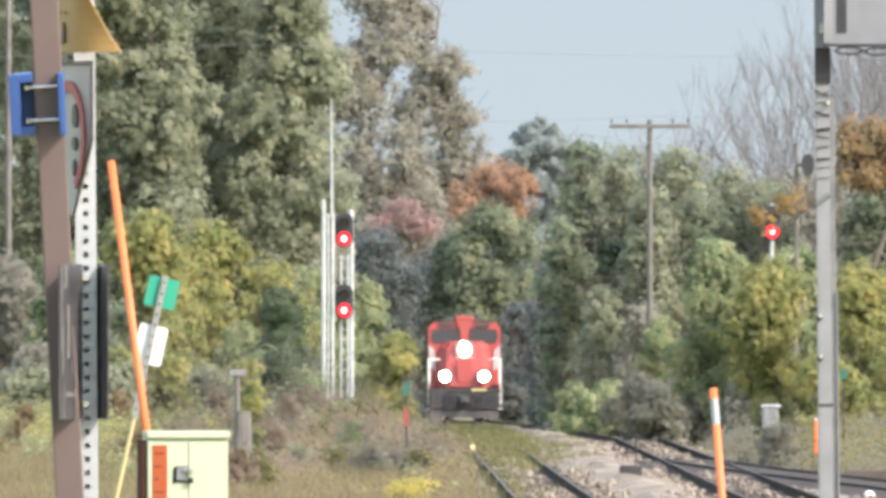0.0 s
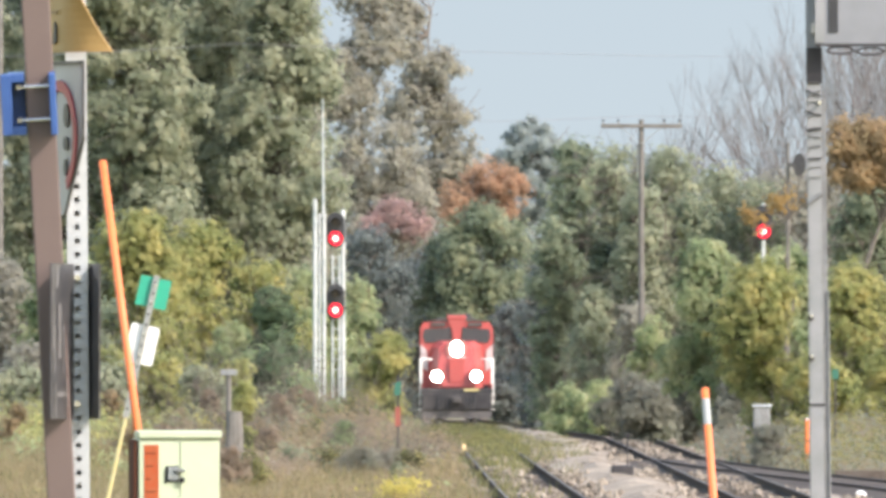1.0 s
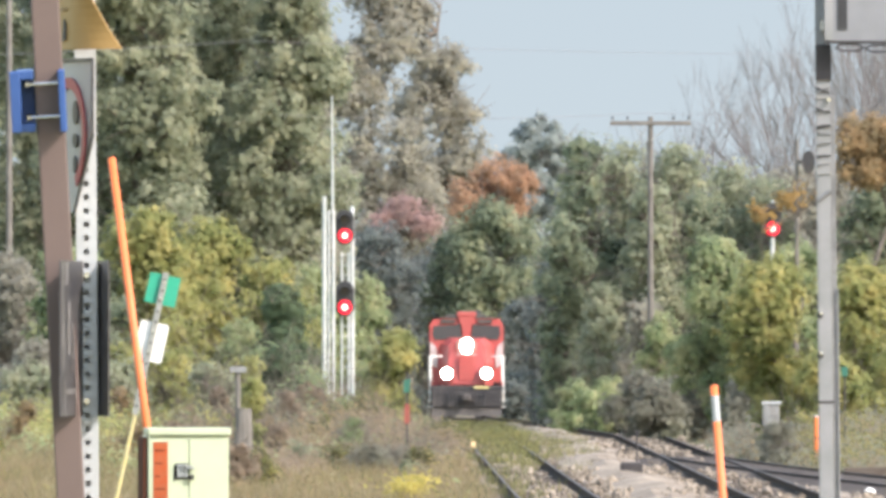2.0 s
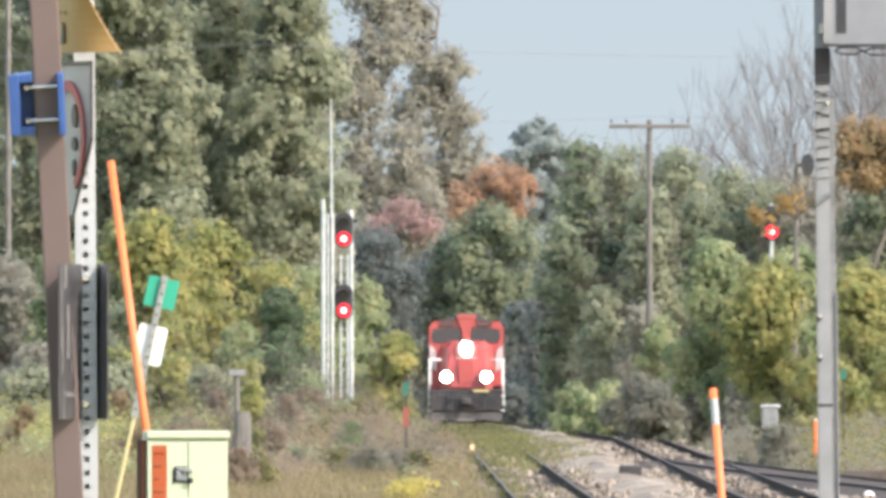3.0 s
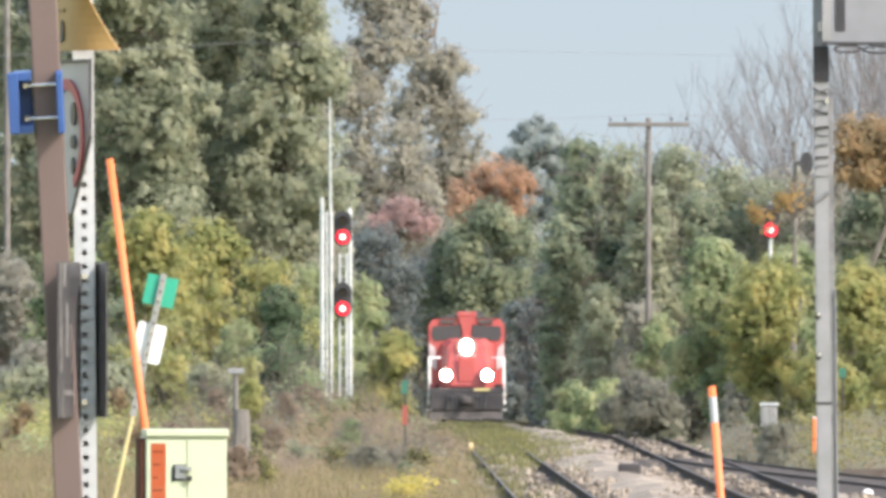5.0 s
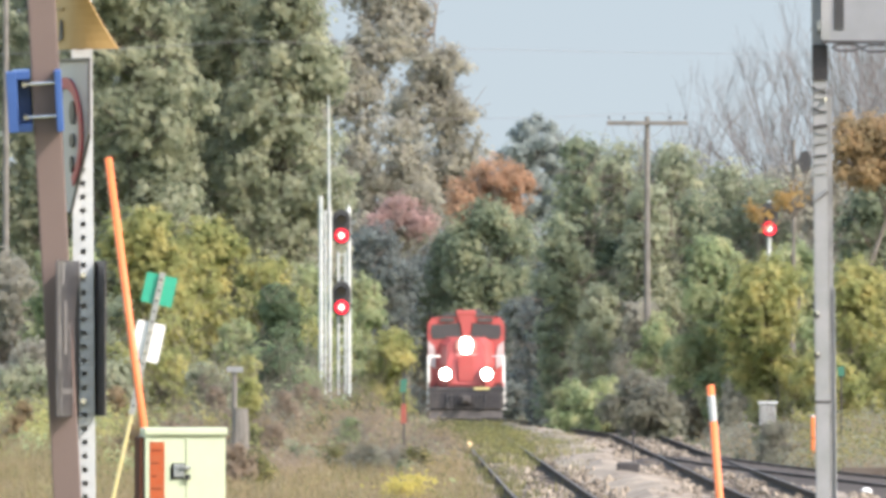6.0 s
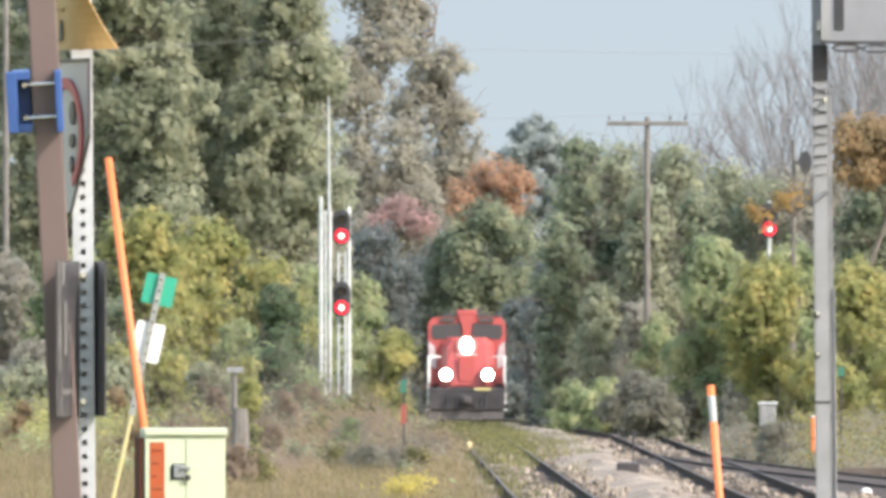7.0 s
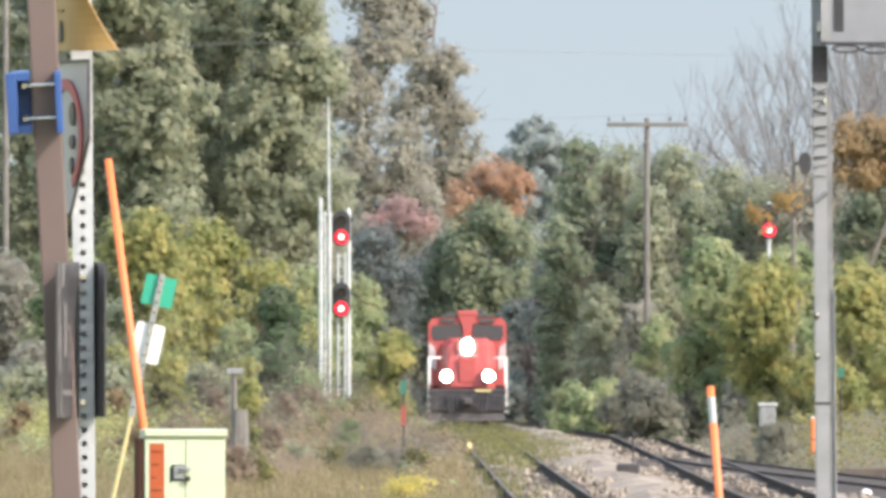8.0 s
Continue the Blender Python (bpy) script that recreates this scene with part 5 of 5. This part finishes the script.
    # bushes
    for i, (x, y, w, low, high, leaf, n, label) in enumerate([
            (-4.95, 690, 0.95, 0.5, 4.7, "deep", 9000, "dark green upright bush beside the signal"),
            (-13.0, 738, 1.6, 0.2, 4.6, "green", 4200, "green undergrowth below tall trees"),
            (-10.3, 740, 1.6, 0.2, 4.8, "dark", 4200, "dark green undergrowth below tall trees"),
            (-7.9, 738, 1.5, 0.2, 4.6, "dark", 4200, "dark green undergrowth below tall trees"),
            (-5.6, 742, 1.4, 0.2, 4.8, "green", 4200, "green undergrowth below tall trees"),
            (-3.7, 745, 1.2, 0.2, 5.0, "green", 4200, "green undergrowth below tall trees"),
            (6.0, 866, 1.4, 0.0, 5.4, "olive", 5000, "olive bush below dark trees"),
            (7.4, 864, 1.3, 0.0, 4.8, "greygreen", 4500, "dull grey-green bush below dark trees"),
            (9.9, 806, 1.4, 0.0, 4.4, "deep", 4000, "dark green bush beside the siding"),
            (12.2, 800, 1.6, 0.0, 5.0, "green", 4000, "green bush beside the siding"),
            (8.72, 604, 0.42, -0.2, 0.85, "thicket", 1000, "small brown bush in front of a pedestal"),
            (3.5, 1004, 1.5, -0.3, 5.2, "shadegap", 8505, "dark bush standing in for a shaded gap behind the main track"),
            (5.6, 1016, 1.6, -0.3, 6.0, "dark", 8505, "dark bush standing in for a shaded gap behind the main track"),
            (2.2, 1064, 1.7, -0.3, 5.5, "shadegap", 8505, "dark bush standing in for a shaded gap behind the main track"),
            (3.9, 930, 0.9, -0.3, 3.6, "shadegap", 5670, "dark bush standing in for a shaded gap beside the main track"),
            (-0.8, 1070, 1.6, -0.3, 5.0, "shadegap", 7560, "dark bush standing in for a shaded gap behind the main track"),
            (-9.1, 704, 2.0, 0.2, 7.3, "yellowgreen", 15120, "tall yellow-green bush beside the railway"),
            (-7.3, 708, 1.9, 0.2, 6.9, "yellowgreen", 15120, "tall yellow-green bush beside the railway"),
            (-5.4, 716, 1.65, 0.2, 5.7, "yellowgreen", 13230, "yellow-green bush beside the railway"),
            (-6.2, 700, 0.9, 0.2, 3.6, "green", 6804, "green bush beside the railway"),
            (-4.25, 720, 0.9, 0.2, 5.4, "green", 6804, "green bush beside the railway"),
            (-11.4, 700, 1.7, 0.2, 6.2, "green", 13230, "green bush beside the railway"),
            (-13.4, 706, 1.6, 0.2, 5.8, "greygreen", 11340, "dull grey-green bush beside the railway"),
            (-8.2, 690, 1.1, 0.2, 3.8, "yellowgreen", 7938, "yellow-green bush beside the railway"),
            (-2.6, 764, 0.95, 0.0, 5.2, "green", 11340, "green bush beside the main track"),
            (-1.58, 742, 1.02, 0.0, 3.5, "yellowgreen", 6804, "low yellow-green bush beside the main track"),
            (9.25, 652, 1.8, 0.3, 5.4, "yellowgreen", 15000, "yellow-green bush beside the siding"),
            (11.7, 648, 1.7, 0.4, 5.2, "yellowgreen", 14175, "yellow-green bush beside the siding"),
            (10.6, 690, 1.7, 0.4, 6.0, "green", 11340, "green bush beside the siding"),
            (8.9, 762, 1.8, 0.4, 6.6, "green", 12285, "green bush beside the siding"),
            (11.0, 760, 1.8, 0.4, 6.3, "yellowgreen", 11340, "green and yellow bush beside the siding"),
            (7.5, 800, 0.9, 0.3, 4.2, "green", 6615, "green bush beside the siding"),
            (13.4, 655, 1.3, 0.4, 4.8, "green", 11340, "green bush beside the siding"),
            (4.75, 858, 1.0, -0.4, 1.55, "green", 4000, "low green bush between the tracks"),
            (5.75, 852, 1.1, -0.4, 1.75, "green", 4000, "low green bush between the tracks"),
            (7.15, 772, 1.1, -0.2, 1.7, "thicket", 4900, "low grey-brown thicket beside the siding"),
            (8.7, 776, 1.2, -0.2, 1.9, "thicket", 5400, "low grey-brown thicket beside the siding"),
            (6.9, 862, 1.1, -0.2, 1.8, "thicket", 4700, "low grey-brown thicket beside the siding"),
            (8.0, 800, 1.4, -0.2, 2.0, "thicket", 5600, "low grey-brown thicket beside the siding"),
            (6.6, 790, 1.2, -0.3, 2.0, "thicket", 4500, "low grey-brown thicket beside the siding"),
            (8.3, 786, 1.5, -0.3, 2.2, "thicket", 5500, "low grey-brown thicket beside the siding"),
            (9.9, 742, 1.2, -0.1, 1.9, "thicket", 4900, "low grey-brown thicket beside the siding"),
            (10.6, 640, 1.2, 0.3, 2.7, "yellowgreen", 4200, "low yellow-green bush beside the siding"),
            (12.6, 642, 1.3, 0.3, 2.9, "yellowgreen", 4600, "low yellow-green bush beside the siding"),
            (-9.6, 676, 1.3, 0.6, 2.9, "yellowgreen", 4600, "low yellow-green bush on the bank"),
            (-7.4, 672, 1.2, 0.6, 2.7, "yellowgreen", 4200, "low yellow-green bush on the bank"),
            (-5.2, 668, 0.8, 0.6, 2.9, "green", 3600, "dark green bush on the bank"),
            (-4.1, 676, 0.7, 0.6, 2.3, "green", 2600, "low green bush on the bank"),
            (-11.8, 674, 1.3, 0.6, 3.0, "greygreen", 4600, "dull grey-green bush on the bank"),
            (-11.6, 646, 0.95, 0.5, 2.5, "olive", 2600, "low olive bush on the bank"), (-10.3, 652, 1.0, 0.5, 2.7, "green", 2800, "low green bush on the bank"),
            (-9.0, 642, 0.9, 0.5, 2.4, "olive", 2600, "low olive bush on the bank"), (-7.9, 650, 0.95, 0.5, 2.7, "yellowgreen", 2800, "low yellow-green bush on the bank"),
            (-6.7, 644, 0.85, 0.5, 2.5, "olive", 2600, "low olive bush on the bank"), (-5.75, 652, 0.8, 0.5, 2.5, "yellowgreen", 2400, "low yellow-green bush on the bank"),
            (-4.75, 655, 0.72, 0.5, 2.9, "deep", 3000, "dark green bush on the bank"), (-3.9, 660, 0.55, 0.6, 2.0, "green", 1500, "low green bush on the bank")]):
        plain_tree("bush", x, y, w, low, high, leaf, n, label, 100 + i, "bush", n=9 if high > 3 else 5, trunk=0.06, length=0.145, clump=0.22)
    rng = np.random.RandomState(77)
    for i in range(26):
        x, y = rng.uniform(-11.5, -1.2), rng.uniform(560, 700)
        if y < 700 and x > main_line(y) - 2.2:
            continue
        leaf, tone = (("scrub", "brown"), ("weed", "pale green"), ("dry", "straw-coloured"), ("green", "dark green"), ("scrub", "brown"))[i % 5]
        w, base = rng.uniform(0.35, 0.7), ground_z(x, y)
        plain_tree("shrub", x, y, w, base - 0.1, base + rng.uniform(0.7, 1.3), leaf, 750, f"low {tone} shrub on the grassy bank", 400 + i, "shrub", n=4, trunk=0.03, length=0.11, clump=0.14)
    for i in range(44):
        x, y = rng.uniform(-7.0, -0.2), rng.uniform(535, 660)
        leaf, tone = (("weed", "pale green"), ("scrub", "brown"), ("thicket", "grey-olive"), ("dry", "straw-coloured"), ("scrub", "brown"), ("olive", "olive"))[i % 6]
        base = ground_z(x, y)
        plain_tree("shrub", x, y, rng.uniform(0.5, 0.95), base - 0.2, base + rng.uniform(0.35, 0.7), leaf, 850, f"low spreading {tone} shrub in dry grass", 500 + i, "shrub", n=5, trunk=0.02, length=0.10, clump=0.14)
    plain_tree("shrub", -4.55, 548, 0.42, 0.3, 2.15, "yellowgreen", 1200, "yellow-green shrub beside a wooden post", 450, "shrub", n=6, trunk=0.03, length=0.11, clump=0.15)
    for i, (x, y, w, low, high, leaf, tone) in enumerate([(-1.75, 545, 0.75, -0.35, 0.50, "thicket", "grey-olive"), (-1.05, 552, 0.6, -0.35, 0.42, "thicket", "grey-olive"),
                                                          (-2.6, 548, 0.7, -0.35, 0.45, "weed", "yellow-green"), (-0.6, 548, 0.4, -0.35, 0.45, "weed", "yellow-green")]):
        plain_tree("shrub", x, y, w, low, high, leaf, 900, f"low {tone} shrub in dry grass", 460 + i, "shrub", n=4, trunk=0.03, length=0.11, clump=0.15)
    plain_tree("shrub", -4.38, 486, 0.45, -0.25, 0.85, "scrub", 900, "low brown shrub in front of a tree stump", 451, "shrub", n=4, trunk=0.03, length=0.11, clump=0.15)
    plain_tree("shrub", -4.0, 492, 0.4, -0.25, 0.6, "weed", 700, "low pale green shrub beside a tree stump", 452, "shrub", n=4, trunk=0.03, length=0.11, clump=0.15)
    # right-hand tree with an orange top over dark leaves
    tree("autumn_tree", 14.0, 742, [(-0.7, 0, 9.7, 0.9, 1.2, 0.8), (0.6, 0, 9.5, 1.2, 1.2, 0.9), (-0.5, 0, 8.7, 1.1, 1.2, 0.6), (1.2, 0, 8.6, 1.1, 1.2, 0.6)], "ochre", 12000,
         "ochre-topped autumn tree beside the siding", seed=35, length=0.12, clump=0.26)
    plain_tree("broadleaf_tree", 14.0, 748, 1.7, 0.5, 8.4, "dark", 13230, "dark green broadleaf tree beside the siding", 36, n=10)
    tree("young_tree", 10.1, 674, [(0.0, 0, 7.3, 0.5, 0.4, 0.5), (0.6, 0, 7.9, 0.45, 0.4, 0.45), (-0.75, 0, 6.9, 0.4, 0.4, 0.3)], "gold", 300,
         "young tree with sparse golden leaves", seed=37, length=0.13, trunk=0.07, clump=0.24)
    for i, (x, y, h) in enumerate([(9.6, 1010, 17.0), (14.3, 1005, 17.5), (15.6, 1015, 20.0), (17.4, 1000, 18.5), (19.0, 1010, 19.0), (20.8, 1000, 20), (16.6, 985, 16.0), (18.2, 975, 19.5), (19.9, 985, 21.0), (13.1, 990, 13.0), (15.0, 1024, 18.0), (17.0, 1022, 20.5), (18.6, 1030, 20.5), (20.4, 1028, 20.0), (19.4, 960, 18.0), (17.8, 1036, 19.0)]):
        bare_tree(x, y, h, 200 + i)


def scrub(name, places, rng, leaf, label, tall=0.6, per=60):
    """Low leafy clumps, each an uneven heap of small leaves on the soil; one mesh."""
    pts, out = [], []
    for x, y, z in places:
        h, w = tall * rng.uniform(0.4, 1.5), rng.uniform(0.3, 0.75)
        d = rng.normal(size=(per, 3)) * np.array((w * 0.5, w * 0.8, h * 0.45))
        d[:, 2] = np.abs(d[:, 2])
        pts.append(d + np.array((x, y, z)))
        out.append(unit(d) * 0.35 + np.array((0.16, -0.30, 0.45)))
    ob = quad_mesh(name, leaf_quads(np.concatenate(pts), rng, 0.145, outward=np.concatenate(out)), LEAF[leaf])
    return tagged(ob, label, "scrub", kind="stuff")


def build_grass():
    rng = np.random.RandomState(5)

    def places(n, xr, yr, keep=lambda x, y: True):
        out = []
        for _ in range(n):
            x, y = rng.uniform(*xr), rng.uniform(*yr)
            if keep(x, y):
                out.append((x, y, ground_z(x, y) - 0.02))
        return out

    def patch(x, y, s=0.12, k=0.0):
        return noise.noise((x * 0.35, y * s, 7 + k)) > 0.14

    beside = lambda x, y: x < main_line(y) - 1.35
    tufts("dry_grass", places(17000, (-13, 2), (405, 720), beside), rng, 0.42, 0.013, "dry", "tall dry straw-coloured grass beside the track", 6)
    tufts("green_weeds", places(9000, (-13, 2), (420, 760), lambda x, y: beside(x, y) and patch(x, y)), rng, 0.40, 0.016, "weed", "yellow-green weeds in dry grass beside the track", 6)
    for name, leaf, tone, k, near, mid, ridge in (("brown_scrub", "scrub", "brown dry", 20, 90, 1500, 900), ("green_scrub", "weed", "pale green", 40, 300, 500, 800),
                                                  ("straw_scrub", "dry", "straw-coloured", 60, 700, 700, 1500), ("dark_scrub", "green", "dark green", 80, 60, 500, 300)):
        for n, y0, y1, tall, place in ((near, 430, 540, 0.32, "low {} scrub beside the track"), (mid, 530, 640, 0.55, "{} scrub on the slope"), (ridge, 625, 712, 0.62, "tall {} scrub on the bank")):
            edge = -13 if leaf in ("weed", "green") else -6 if y0 < 600 else -3.8
            scrub(name, places(n, (edge, 0.3), (y0, y1), lambda x, y: beside(x, y) and patch(x, y, 0.04, k)), rng, leaf, place.format(tone), tall)
    for leaf, tone, n, k in (("yellowgreen", "yellow-green", 950, 100), ("green", "leafy green", 700, 120), ("olive", "olive", 700, 140)):
        scrub("green_scrub", places(n, (-13, -3.6), (600, 712), lambda x, y: patch(x, y, 0.04, k)), rng, leaf, f"tall {tone} scrub on the bank", 0.75)
    on_track = []
    for _ in range(16000):
        y = rng.uniform(440, 940)
        dx = rng.normal() * 0.9 - 0.75 + 0.75 * ease(560, 760, y)
        if rng.uniform() < 0.05 + 0.65 * ease(500, 760, y) and noise.noise((dx * 0.8, y * 0.05, 31)) > -0.15 * ease(560, 800, y):
            on_track.append((main_line(y) + dx, y, level(y) - 0.16))
    tufts("track_weeds", on_track, rng, 0.22, 0.014, "weed", "low weeds growing through the main track", 6)
    between = [(x, y, level(y) - 0.16) for x, y in zip(rng.uniform(3.0, 4.4, 500), rng.uniform(640, 800, 500))]
    tufts("gravel_weeds", between, rng, 0.22, 0.014, "weed", "sparse weeds on the gravel between the tracks", 5)
    tufts("dry_grass", places(4500, (8.4, 16), (520, 760), lambda x, y: x > max(siding(y), spur(y)) + 2.0), rng, 0.45, 0.014, "scrub", "brown dry grass beside the siding", 6)
    far_side = lambda x, y: x > max(siding(y), spur(y)) + 1.9
    scrub("brown_scrub", places(700, (8.0, 16), (520, 760), far_side), rng, "thicket", "low brown dry scrub beside the siding", 0.7)
    scrub("green_scrub", places(420, (9.3, 16), (560, 660), far_side), rng, "weed", "yellow-green scrub beside the siding", 0.7)
    scrub("straw_scrub", places(140, (8.0, 16), (520, 760), far_side), rng, "dry", "low straw-coloured scrub beside the siding")
    # goldenrod clumps
    for i, (x, y, n) in enumerate([(-0.85, 443, 420), (-0.55, 446, 300), (-0.45, 560, 110), (-0.7, 600, 140), (-6.2, 620, 100)]):
        z = ground_z(x, y)
        r2 = np.random.RandomState(300 + i)
        pts = np.array([[0, 0, 0.42]]) + r2.normal(size=(n, 3)) * np.array((0.20, 0.2, 0.14))
        t = thing("goldenrod", pose(x, y, z), "yellow flowering weed clump in dry grass", "plant", "yellow weed clumps")
        tagged(quad_mesh("bloom", leaf_quads(pts, r2, 0.11), LEAF["flower"], t), kind="stuff")
        stems = [((dx * 0.4, dy * 0.4, -0.05), (dx, dy, 0.45), 0.008, 0.004) for dx, dy in r2.normal(size=(24, 2)) * 0.18]
        quad_mesh("stalk", branch_mesh(stems, 3), LEAF["weed"], t)


build_ground()
tagged(part("sky_backdrop", box(-900, 900, 4690, 4700, -20, 260), "sky"), "pale hazy blue sky", "sky", kind="structure")
build_ballast()
build_stones()
build_cinders()
build_rail_glint()
track("main_track", main_line, -30, 1072, "rusty main track in gravel and weeds")
track("siding_track", siding, -30, 1056, "rusty siding track joining the main line")
track("spur_track", spur, 424, 636, "rusty spur track curving away from the siding")
build_brown_post()
build_perforated_post()
build_right_post()
build_cabinet()
marker_post(-2.107, 181.5, -2.635, 4.245, 0.030, "tall thin leaning orange marker post behind the cabinet", False)
marker_post(2.24, 178, 2.062, 2.46, 0.030, "leaning orange marker post with a silver band", True)
build_switch_marker()
build_signals()
utility_pole(7.07, 800, 10.98, True, "weathered wooden utility pole with a crossarm")
utility_pole(-14.26, 752, 16.0, False, "thick pale wooden utility pole among trees")
for dx, z in ((-1.32, 10.98), (-0.8, 10.98), (0.8, 10.98), (1.32, 10.98)):
    wire([(7.07 + dx, 800, z), (13.6 + dx, 1120, 14.4)], "dark overhead wire on utility poles")
wire([(-40, 640, 12.1), (-6, 700, 12.25), (40, 720, 12.9)], "dark overhead wire crossing above the trees")
wire([(-5, 690, 9.9), (6, 695, 10.0), (34, 700, 10.7)], "dark overhead wire crossing above the trees")
small_fixtures()
build_clutter()
build_woods()
build_grass()
locomotive, wheelsets = build_locomotive()


def motions():
    """The train rolls towards the camera at a steady pace; its wheels turn."""
    start, speed = 994.0, 9.25
    walk(locomotive, [(t / 2, pose(main_line(start - speed * t / 2), start - speed * t / 2, level(start - speed * t / 2), 0, 0, 0.135)) for t in range(17)])
    for w, y in wheelsets:
        walk(w, [(k / 15, pose(0, y, 0.53, math.degrees(speed * k / 15 / 0.53))) for k in range(121)])


motions()
